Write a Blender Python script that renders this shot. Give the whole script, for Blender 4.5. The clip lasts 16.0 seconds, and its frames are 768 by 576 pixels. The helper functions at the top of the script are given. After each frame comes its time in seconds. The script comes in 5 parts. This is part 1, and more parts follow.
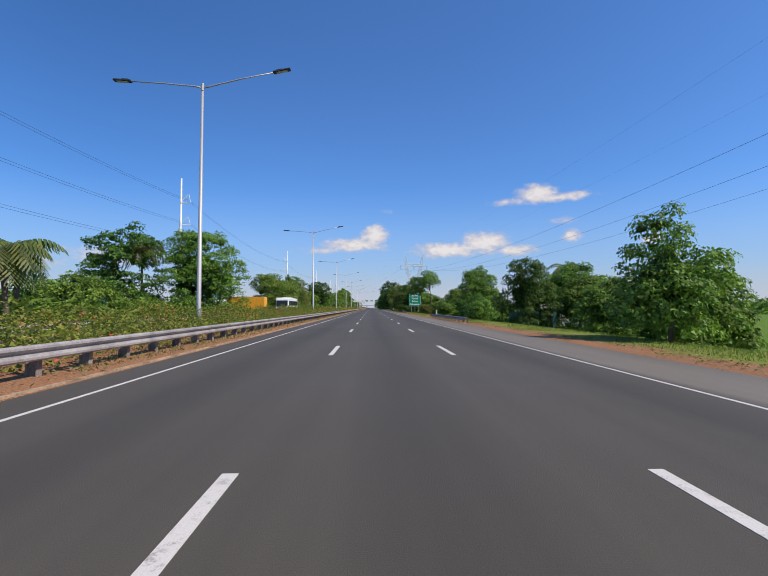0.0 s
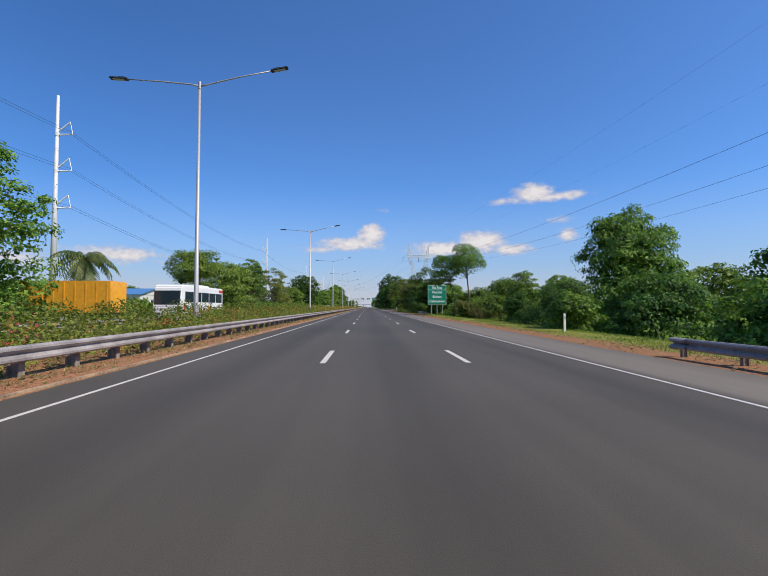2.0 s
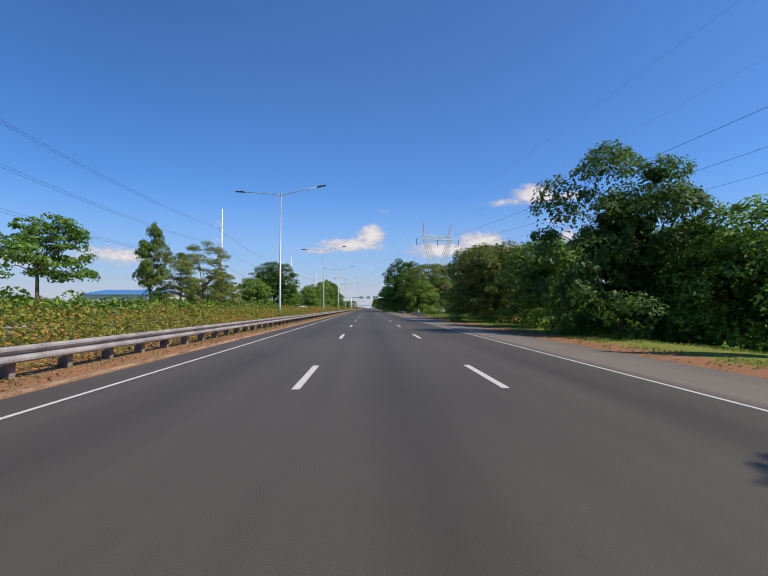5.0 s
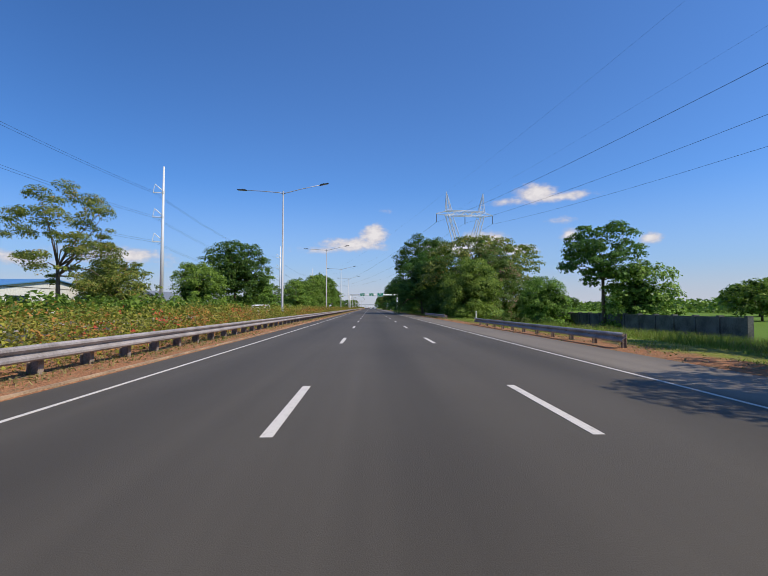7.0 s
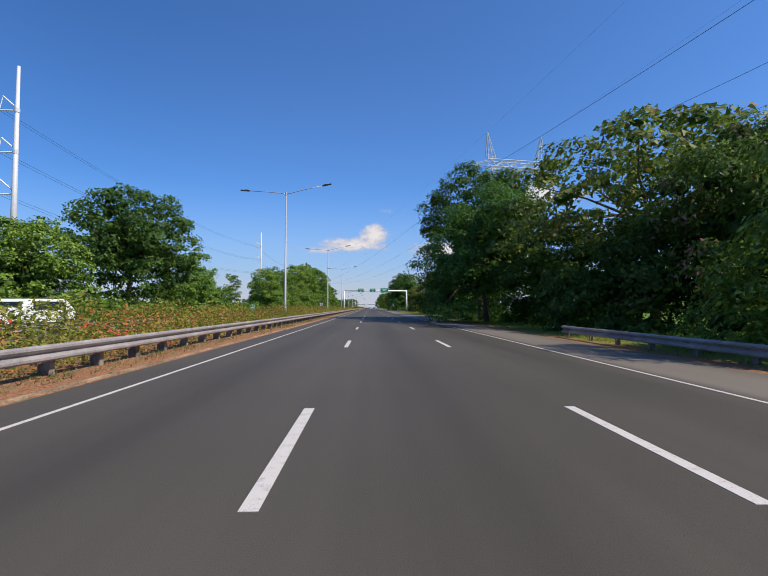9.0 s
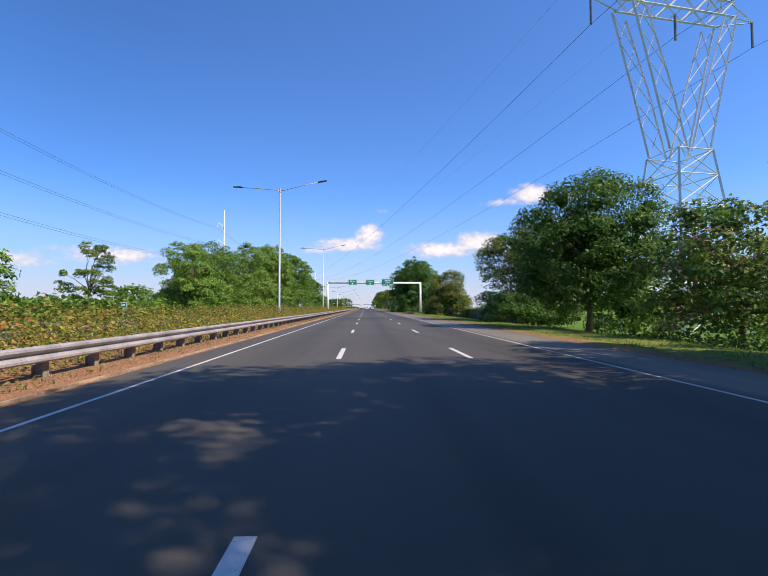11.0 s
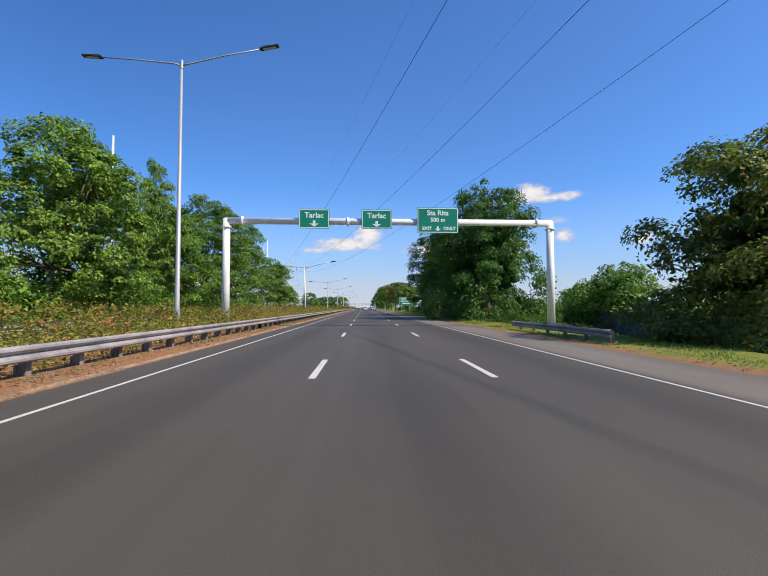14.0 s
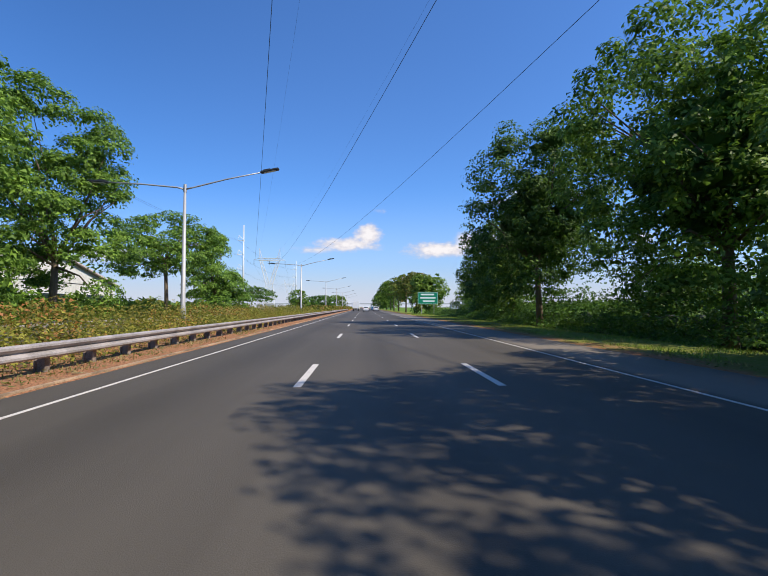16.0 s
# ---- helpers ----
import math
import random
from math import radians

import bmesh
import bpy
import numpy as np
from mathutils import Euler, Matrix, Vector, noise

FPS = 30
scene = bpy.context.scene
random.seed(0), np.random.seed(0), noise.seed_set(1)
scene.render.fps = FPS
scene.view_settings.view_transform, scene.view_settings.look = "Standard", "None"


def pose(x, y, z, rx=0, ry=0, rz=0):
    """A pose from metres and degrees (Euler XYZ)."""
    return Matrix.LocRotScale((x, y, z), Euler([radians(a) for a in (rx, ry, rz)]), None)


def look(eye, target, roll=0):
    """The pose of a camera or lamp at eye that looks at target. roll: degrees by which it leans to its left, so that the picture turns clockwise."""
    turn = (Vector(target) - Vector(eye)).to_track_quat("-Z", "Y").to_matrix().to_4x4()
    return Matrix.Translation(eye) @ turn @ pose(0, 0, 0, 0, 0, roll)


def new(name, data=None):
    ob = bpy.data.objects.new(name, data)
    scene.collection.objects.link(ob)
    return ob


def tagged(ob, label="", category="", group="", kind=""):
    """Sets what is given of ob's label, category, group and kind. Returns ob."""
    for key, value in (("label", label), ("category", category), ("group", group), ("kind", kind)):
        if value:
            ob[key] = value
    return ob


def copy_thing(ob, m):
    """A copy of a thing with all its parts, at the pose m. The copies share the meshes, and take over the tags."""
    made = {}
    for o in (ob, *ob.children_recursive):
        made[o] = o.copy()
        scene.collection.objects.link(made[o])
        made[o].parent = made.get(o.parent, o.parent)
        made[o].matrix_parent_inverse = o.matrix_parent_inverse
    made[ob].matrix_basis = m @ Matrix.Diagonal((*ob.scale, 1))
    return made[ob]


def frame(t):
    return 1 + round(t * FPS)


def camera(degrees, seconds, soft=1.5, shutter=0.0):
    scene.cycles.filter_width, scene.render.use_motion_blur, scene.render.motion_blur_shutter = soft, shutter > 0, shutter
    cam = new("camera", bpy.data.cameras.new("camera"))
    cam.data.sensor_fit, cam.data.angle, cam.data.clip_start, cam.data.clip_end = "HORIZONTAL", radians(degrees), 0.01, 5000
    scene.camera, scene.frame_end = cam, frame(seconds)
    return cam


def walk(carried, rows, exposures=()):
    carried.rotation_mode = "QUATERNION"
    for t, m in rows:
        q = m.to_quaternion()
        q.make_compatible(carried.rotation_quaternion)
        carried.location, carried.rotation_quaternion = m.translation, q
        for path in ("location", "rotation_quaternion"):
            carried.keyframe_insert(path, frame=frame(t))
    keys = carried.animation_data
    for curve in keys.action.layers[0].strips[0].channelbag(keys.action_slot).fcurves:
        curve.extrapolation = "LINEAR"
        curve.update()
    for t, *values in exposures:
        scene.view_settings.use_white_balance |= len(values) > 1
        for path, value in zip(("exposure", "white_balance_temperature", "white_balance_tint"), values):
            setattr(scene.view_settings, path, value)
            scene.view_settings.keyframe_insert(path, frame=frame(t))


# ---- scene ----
# ---- camera ----
cam = camera(80.9, 16.0, soft=0.9)
EYE = 1.33
# seconds, metres to the right, metres along the road, yaw, pitch, roll
DRIVE = [
    (0.0, 0.07, 0.0, -1.68, 2.49, 0.0), (0.5, 0.04, 13.4, -1.87, 2.67, 0.0), (1.0, 0.01, 25.9, -1.99, 2.49, 0.0),
    (1.5, 0.0, 37.6, -1.99, 2.49, 0.0), (2.0, 0.0, 50.0, -2.12, 2.37, 0.0), (2.5, 0.03, 62.3, -2.12, 2.49, 0.0),
    (3.0, 0.07, 75.0, -2.18, 2.37, 0.0), (3.5, 0.10, 88.2, -2.18, 2.49, 0.0), (4.0, 0.12, 100.8, -2.18, 2.49, 0.0),
    (6.5, 0.07, 162.9, -1.87, 2.49, 0.0), (7.0, 0.01, 176.0, -1.80, 2.45, 0.0), (7.5, -0.04, 188.5, -1.80, 2.43, 0.0),
    (8.0, -0.16, 200.9, -1.74, 2.43, 0.0), (8.5, -0.22, 213.1, -1.74, 2.43, 0.0), (11.0, -0.36, 277.0, -2.37, 2.45, 0.0),
    (11.5, -0.32, 289.0, -2.37, 2.45, 0.0), (12.0, -0.28, 301.3, -2.37, 2.45, 0.0), (12.5, -0.25, 313.9, -2.50, 2.45, 0.0),
    (13.0, -0.25, 326.6, -2.55, 2.43, 0.0), (13.5, -0.15, 339.6, -2.55, 2.43, 0.0), (14.0, -0.08, 352.2, -2.55, 2.43, 0.0),
    (14.5, 0.0, 364.6, -2.55, 2.43, 0.0), (15.0, 0.02, 376.6, -2.55, 2.43, 0.0), (15.5, 0.08, 388.8, -2.55, 2.43, 0.0),
    (16.0, 0.06, 401.1, -2.55, 2.43, 0.0),
]
walk(cam, [(t, pose(x, y, EYE, 90 + p, r, w)) for t, x, y, w, p, r in DRIVE],
     exposures=[(0.0, 0.0, 6500, 10), (8.5, 0.0, 6500, 10), (10.6, 0.2, 6500, 10), (11.0, 0.36, 6500, 14), (11.4, 0.9, 6500, 24), (12.0, 0.76, 6500, 18),
                (12.5, 0.36, 6500, 12), (13.0, 0.14, 6500, 10), (13.5, 0.18, 6500, 10), (14.5, 0.22, 6500, 10), (16.0, 0.28, 6500, 10)])

# ---- light ----
SUN_WAY = Vector((5.5, -2.7, 6.5)).normalized()
SUN_ELEVATION = math.asin(SUN_WAY.z)
SUN_ROTATION = math.atan2(SUN_WAY.x, SUN_WAY.y)
sun_data = bpy.data.lights.new("sun", "SUN")
sun_data.energy, sun_data.angle, sun_data.color = 5.0, radians(0.53), (1.0, 0.90, 0.74)
new("sun", sun_data).matrix_world = look(SUN_WAY * 100, (0, 0, 0))


class Graph:
    """Short hand for building a node tree."""

    def __init__(self, tree):
        self.tree = tree
        tree.nodes.clear()

    def node(self, kind, values=None, **props):
        n = self.tree.nodes.new(kind)
        for k, val in props.items():
            setattr(n, k, val)
        for k, val in (values or {}).items():
            if isinstance(val, bpy.types.NodeSocket):
                self.tree.links.new(val, n.inputs[k])
            else:
                n.inputs[k].default_value = val
        return n

    def math(self, op, a, b=0.0, c=0.0, clamp=False):
        return self.node("ShaderNodeMath", {0: a, 1: b, 2: c}, operation=op, use_clamp=clamp).outputs[0]

    def noise(self, vec, scale, detail=3.0, rough=0.55):
        return self.node("ShaderNodeTexNoise", {"Vector": vec, "Scale": scale, "Detail": detail, "Roughness": rough}).outputs["Fac"]

    def step(self, x, low, high):
        return self.node("ShaderNodeMapRange", {"Value": x, "From Min": low, "From Max": high}, interpolation_type="SMOOTHSTEP").outputs["Result"]

    def mix(self, fac, a, b, blend="MIX"):
        n = self.node("ShaderNodeMix", {"Factor": fac}, data_type="RGBA", blend_type=blend)
        for i, val in ((6, a), (7, b)):
            if isinstance(val, bpy.types.NodeSocket):
                self.tree.links.new(val, n.inputs[i])
            else:
                n.inputs[i].default_value = (*val[:3], 1)
        return n.outputs[2]

    def ramp(self, fac, *stops):
        n = self.node("ShaderNodeValToRGB", {"Fac": fac})
        el = n.color_ramp.elements
        while len(el) < len(stops):
            el.new(0.5)
        for e, (p, col) in zip(el, stops):
            e.position, e.color = p, (*col, 1)
        return n.outputs["Color"]


def build_sky():
    world = bpy.data.worlds.new("sky")
    scene.world = world
    world.use_nodes = True
    g = Graph(world.node_tree)
    sky = g.node("ShaderNodeTexSky", sky_type="NISHITA", sun_disc=False, sun_elevation=SUN_ELEVATION, sun_rotation=SUN_ROTATION,
                 altitude=0.0, air_density=1.0, dust_density=0.6, ozone_density=3.0).outputs["Color"]
    way = g.node("ShaderNodeTexCoord").outputs["Generated"]
    part_ = g.node("ShaderNodeSeparateXYZ", {0: way}).outputs
    az = g.math("ARCTAN2", part_[0], part_[1])
    el = g.math("ARCSINE", part_[2])
    flat = g.node("ShaderNodeCombineXYZ", {0: az, 1: g.math("MULTIPLY", el, 1.7), 2: 0.0}).outputs[0]
    ragged = g.math("SUBTRACT", g.noise(flat, 26.0, 6.0, 0.62), 0.5)
    lump = g.math("SUBTRACT", g.noise(flat, 70.0, 3.0, 0.5), 0.5)
    # azimuth, elevation, half width, half height, weight of each cumulus puff
    puffs = [(0.360, 0.236, 0.052, 0.019, 1.0), (0.400, 0.226, 0.085, 0.010, 0.8), (0.310, 0.224, 0.06, 0.008, 0.55),
             (0.010, 0.160, 0.036, 0.022, 1.0), (-0.035, 0.138, 0.085, 0.015, 0.9), (-0.10, 0.126, 0.09, 0.009, 0.55),
             (0.250, 0.140, 0.060, 0.024, 1.0), (0.165, 0.126, 0.085, 0.017, 0.95), (0.31, 0.122, 0.055, 0.014, 0.8),
             (0.425, 0.148, 0.022, 0.014, 0.8), (0.41, 0.178, 0.045, 0.008, 0.45), (0.57, 0.133, 0.026, 0.013, 0.8),
             (0.035, 0.212, 0.02, 0.006, 0.4), (-0.50, 0.10, 0.12, 0.018, 0.7), (-0.66, 0.085, 0.11, 0.015, 0.6)]
    cover = None
    for a, e, wa, we, weight in puffs:
        da = g.math("DIVIDE", g.math("SUBTRACT", az, a), wa)
        de = g.math("DIVIDE", g.math("SUBTRACT", el, e), we * 1.25)
        r = g.math("SQRT", g.math("ADD", g.math("MULTIPLY", da, da), g.math("MULTIPLY", de, de)))
        c = g.math("MULTIPLY", g.math("SUBTRACT", 1.15, r), weight)
        cover = c if cover is None else g.math("MAXIMUM", cover, c)
    body = g.math("ADD", cover, g.math("ADD", g.math("MULTIPLY", ragged, 1.1), g.math("MULTIPLY", lump, 0.35)))
    mask = g.math("MULTIPLY", g.step(body, 0.1, 0.75), g.step(cover, -0.35, 0.15))
    glow = g.ramp(g.math("ADD", body, g.math("MULTIPLY", lump, 0.8)), (0.25, (5.6, 5.2, 5.6)), (0.95, (8.4, 7.9, 7.7)))
    haze = g.step(el, 0.27, -0.02)
    murk = g.step(el, 0.10, -0.01)
    # deeper, less red blue on the side away from the sun's haze
    clear = g.step(g.math("COSINE", g.math("SUBTRACT", az, 0.42)), 0.50, 0.96)
    deep = g.mix(1.0, sky, g.mix(clear, (0.54, 0.95, 1.47), (0.70, 1.12, 1.67)), "MULTIPLY")
    hazy = g.mix(g.math("MULTIPLY", haze, 0.72), deep, (4.1, 4.9, 6.4))
    hazy = g.mix(g.math("MULTIPLY", murk, 0.8), hazy, (5.7, 5.8, 6.6))
    colour = g.mix(g.math("MULTIPLY", mask, 0.92), hazy, glow)
    back = g.node("ShaderNodeBackground", {"Color": colour, "Strength": 0.1})
    out = g.node("ShaderNodeOutputWorld")
    world.node_tree.links.new(back.outputs[0], out.inputs[0])


build_sky()


# ---- materials ----
def material(name, rough=0.7, metal=0.0, spec=0.4):
    m = bpy.data.materials.new(name)
    m.use_nodes = True
    g = Graph(m.node_tree)
    g.bsdf = g.node("ShaderNodeBsdfPrincipled", {"Roughness": rough, "Metallic": metal, "Specular IOR Level": spec})
    out = g.node("ShaderNodeOutputMaterial")
    m.node_tree.links.new(g.bsdf.outputs[0], out.inputs[0])
    g.where = g.node("ShaderNodeTexCoord").outputs["Object"]
    g.place = g.node("ShaderNodeNewGeometry").outputs["Position"]
    g.mat = m
    return g


def finish(g, colour, height=None, strength=0.3, distance=0.02):
    g.tree.links.new(colour, g.bsdf.inputs["Base Color"])
    if height is not None:
        b = g.node("ShaderNodeBump", {"Height": height, "Strength": strength, "Distance": distance})
        g.tree.links.new(b.outputs[0], g.bsdf.inputs["Normal"])
    return g.mat


def plain(name, colour, rough=0.6, metal=0.0, vary=0.15, scale=3.0):
    """A painted or cast surface with dirt at two scales."""
    g = material(name, rough, metal)
    n = g.math("ADD", g.math("MULTIPLY", g.noise(g.place, scale, 4), 0.6), g.math("MULTIPLY", g.noise(g.place, scale * 14, 3), 0.4))
    dark = tuple(c * (1 - vary * 1.6) for c in colour)
    lite = tuple(min(1.0, c * (1 + vary)) for c in colour)
    return finish(g, g.mix(g.step(n, 0.3, 0.7), dark, lite), n, 0.1)


def asphalt_material(name, base, shoulder):
    g = material(name, 0.7, 0.0, 0.25)
    p = g.node("ShaderNodeSeparateXYZ", {0: g.place}).outputs
    grit = g.noise(g.place, 90, 3, 0.7)
    streak = g.noise(g.node("ShaderNodeCombineXYZ", {0: g.math("MULTIPLY", p[0], 2.2), 1: g.math("MULTIPLY", p[1], 0.05), 2: 0.0}).outputs[0], 1.0, 4)
    patch = g.noise(g.place, 0.11, 3)
    # darker oil band along the middle of each lane
    lane = g.math("FRACT", g.math("DIVIDE", g.math("ADD", p[0], 4.59 + 7), 3.5))
    oil = g.math("SUBTRACT", 1.0, g.math("MULTIPLY", g.math("ABSOLUTE", g.math("SUBTRACT", lane, 0.5)), 4.0), clamp=True)
    tone = g.math("ADD", g.math("MULTIPLY", grit, 0.5), g.math("ADD", g.math("MULTIPLY", streak, 0.34), g.math("MULTIPLY", patch, 0.5)))
    tone = g.math("SUBTRACT", tone, g.math("MULTIPLY", oil, 0.2))
    road = g.mix(g.step(tone, 0.3, 1.0), tuple(c * 0.72 for c in base), tuple(c * 1.3 for c in base))
    edge = g.step(g.math("ADD", p[0], g.math("MULTIPLY", streak, 0.25)), 5.35, 5.9)
    dusty = g.mix(g.step(tone, 0.3, 1.0), tuple(c * 0.75 for c in shoulder), tuple(c * 1.25 for c in shoulder))
    return finish(g, g.mix(edge, road, dusty), grit, 0.5, 0.01)


def paint_material():
    g = material("road_paint", 0.6)
    worn = g.noise(g.place, 7, 6, 0.7)
    grit = g.noise(g.place, 60, 2)
    fac = g.step(g.math("ADD", worn, g.math("MULTIPLY", grit, 0.5)), 0.45, 0.75)
    return finish(g, g.mix(fac, (0.27, 0.25, 0.23), (0.60, 0.56, 0.51)), grit, 0.2)


def ground_material():
    """Soil and grass that change with the distance from the carriageway."""
    g = material("verge_ground", 0.95, 0.0, 0.1)
    p = g.node("ShaderNodeSeparateXYZ", {0: g.place}).outputs
    n1, n2, n3 = g.noise(g.place, 0.35, 4), g.noise(g.place, 2.6, 4, 0.65), g.noise(g.place, 22, 3, 0.7)
    wob = g.math("ADD", g.math("MULTIPLY", g.math("SUBTRACT", n1, 0.5), 3.6), g.math("MULTIPLY", g.math("SUBTRACT", n2, 0.5), 1.8))
    x = g.math("ADD", p[0], wob)
    soil = g.mix(g.step(n3, 0.25, 0.75), (0.13, 0.058, 0.032), (0.48, 0.24, 0.125))
    soil = g.mix(g.step(n2, 0.5, 0.7), soil, g.mix(n3, (0.10, 0.085, 0.04), (0.34, 0.26, 0.15)))
    grass = g.mix(n3, (0.085, 0.120, 0.018), (0.25, 0.28, 0.05))
    grass = g.mix(g.step(n2, 0.42, 0.72), grass, (0.24, 0.22, 0.07))
    right = g.step(g.math("ADD", x, g.math("MULTIPLY", g.step(p[1], 215, 255), 1.1)), 9.0, 10.3)
    left = g.step(x, -7.6, -9.0)
    col = g.mix(g.math("MAXIMUM", right, left), soil, grass)
    lush = g.mix(n3, (0.06, 0.12, 0.012), (0.16, 0.25, 0.04))
    col = g.mix(g.step(x, 13.0, 20.0), col, lush)
    return finish(g, col, g.math("ADD", n3, n2), 0.7, 0.06)


def leaf_material(name, dark, lite, odd=None, share=0.0, shine=0.2):
    m = bpy.data.materials.new(name)
    m.use_nodes = True
    g = Graph(m.node_tree)
    geo = g.node("ShaderNodeNewGeometry")
    rnd = geo.outputs["Random Per Island"]
    own = g.node("ShaderNodeObjectInfo").outputs["Random"]
    clump = g.noise(geo.outputs["Position"], 0.55, 2)
    fac = g.math("ADD", g.math("MULTIPLY", g.math("POWER", rnd, 1.6), 0.8), g.math("MULTIPLY", g.math("SUBTRACT", clump, 0.3), 0.8), clamp=True)
    col = g.mix(fac, dark, lite)
    if odd:
        pick = g.math("FRACT", g.math("MULTIPLY", rnd, 17.31))
        near = g.step(g.noise(geo.outputs["Position"], 0.4, 2), 0.45, 0.62)
        col = g.mix(g.math("MULTIPLY", g.math("LESS_THAN", pick, share), near), col, odd)
    col = g.node("ShaderNodeHueSaturation", {"Hue": g.math("ADD", 0.485, g.math("MULTIPLY", own, 0.03)), "Saturation": 1.0,
                                             "Value": g.math("ADD", 0.82, g.math("MULTIPLY", own, 0.36)), "Color": col}).outputs[0]
    bsdf = g.node("ShaderNodeBsdfPrincipled", {"Base Color": col, "Roughness": 0.52, "Specular IOR Level": shine})
    thin = g.node("ShaderNodeBsdfTranslucent", {"Color": g.mix(0.5, col, (0.22, 0.42, 0.05))})
    both = g.node("ShaderNodeMixShader", {0: 0.3, 1: bsdf.outputs[0], 2: thin.outputs[0]})
    out = g.node("ShaderNodeOutputMaterial")
    m.node_tree.links.new(both.outputs[0], out.inputs[0])
    return m


def bark_material():
    g = material("bark", 0.9, 0.0, 0.2)
    p = g.node("ShaderNodeMapping", {"Vector": g.place, "Scale": (9, 9, 1.6)}).outputs[0]
    n = g.noise(p, 1.4, 5, 0.7)
    return finish(g, g.mix(n, (0.05, 0.035, 0.025), (0.25, 0.19, 0.14)), n, 0.8, 0.04)


def galvanised(name, base=0.5, rust=0.12):
    g = material(name, 0.5, 0.35, 0.5)
    n1, n2 = g.noise(g.place, 1.2, 5, 0.65), g.noise(g.place, 18, 3)
    col = g.mix(n2, (base * 0.72, base * 0.71, base * 0.72), (base * 1.12, base * 1.1, base * 1.08))
    col = g.mix(g.math("MULTIPLY", g.step(n1, 0.55, 0.75), rust * 4), col, (base * 0.62, base * 0.5, base * 0.42))
    return finish(g, col, n2, 0.08)


ASPHALT = asphalt_material("asphalt", (0.080, 0.0695, 0.0555), (0.175, 0.150, 0.122))
PAINT = paint_material()
GROUND = ground_material()
BARK = bark_material()
RAIL = plain("guardrail_steel", (0.32, 0.29, 0.285), 0.5, 0.0, 0.25, 1.5)
POST = plain("weathered_post", (0.26, 0.21, 0.175), 0.85, 0.0, 0.35)
LAMP_STEEL = galvanised("lamp_steel", 0.46, 0.03)
TOWER_STEEL = plain("tower_steel", (0.66, 0.66, 0.67), 0.5, 0.1, 0.06)
WHITE_PAINT = plain("white_gantry_paint", (0.86, 0.84, 0.80), 0.45, 0.0, 0.08)
SIGN_GREEN = plain("sign_green", (0.006, 0.235, 0.135), 0.4, 0.0, 0.06, 1.0)
SIGN_WHITE = plain("sign_white", (0.80, 0.83, 0.80), 0.45, 0.0, 0.03)
DARK_METAL = plain("dark_metal", (0.05, 0.055, 0.06), 0.5, 0.3)
CONCRETE = plain("wall_concrete", (0.13, 0.13, 0.12), 0.9, 0.0, 0.4, 0.8)
TEAL_SHEET = plain("teal_sheet", (0.05, 0.12, 0.13), 0.6, 0.1, 0.2)
ROOF_BLUE = plain("blue_roof", (0.09, 0.24, 0.50), 0.5, 0.1)
ROOF_GREY = plain("grey_roof", (0.16, 0.18, 0.21), 0.6)
ROOF_RED = plain("red_roof", (0.42, 0.12, 0.07), 0.7)
ROOF_PALE = plain("pale_roof", (0.52, 0.42, 0.40), 0.7)
WALL_PALE = plain("pale_render", (0.62, 0.62, 0.60), 0.85)
YELLOW = plain("yellow_truck_paint", (0.78, 0.36, 0.03), 0.45, 0.0, 0.1)
CAR_WHITE = plain("white_car_paint", (0.78, 0.79, 0.80), 0.3, 0.0, 0.04)
CAR_RED = plain("red_car_paint", (0.6, 0.03, 0.02), 0.35, 0.0, 0.05)
CAR_BLUE = plain("blue_car_paint", (0.05, 0.25, 0.45), 0.35, 0.0, 0.05)
GLASS = plain("dark_glass", (0.02, 0.035, 0.05), 0.08, 0.0, 0.1)
RUBBER = plain("rubber", (0.02, 0.02, 0.02), 0.9)
WIRE = plain("conductor", (0.03, 0.032, 0.035), 0.6, 0.3)
LENS = plain("lamp_lens", (0.55, 0.56, 0.58), 0.3)
INSULATOR = plain("insulator", (0.12, 0.13, 0.14), 0.3)
HAZE_GREY = plain("far_concrete", (0.42, 0.45, 0.50), 0.9)
LEAF = {
    "green": leaf_material("leaf_green", (0.024, 0.060, 0.010), (0.235, 0.360, 0.050)),
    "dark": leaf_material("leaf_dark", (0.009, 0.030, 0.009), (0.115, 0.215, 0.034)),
    "light": leaf_material("leaf_light", (0.040, 0.088, 0.012), (0.310, 0.440, 0.068)),
    "olive": leaf_material("leaf_olive", (0.040, 0.060, 0.012), (0.280, 0.305, 0.060), (0.338, 0.195, 0.058), 0.16),
    "pink": leaf_material("leaf_pink", (0.026, 0.060, 0.012), (0.180, 0.280, 0.044), (0.50, 0.20, 0.19), 0.24),
    "palm": leaf_material("leaf_palm", (0.039, 0.065, 0.016), (0.195, 0.221, 0.052), None, 0, 0.5),
}
HEDGE = leaf_material("leaf_hedge", (0.060, 0.066, 0.010), (0.33, 0.30, 0.05), (0.40, 0.16, 0.05), 0.42)
HEDGE_GREEN = leaf_material("leaf_hedge_green", (0.040, 0.062, 0.010), (0.27, 0.31, 0.045), (0.42, 0.26, 0.07), 0.22)
HEDGE_DULL = leaf_material("leaf_hedge_dull", (0.060, 0.070, 0.012), (0.36, 0.31, 0.055), (0.40, 0.18, 0.06), 0.35)
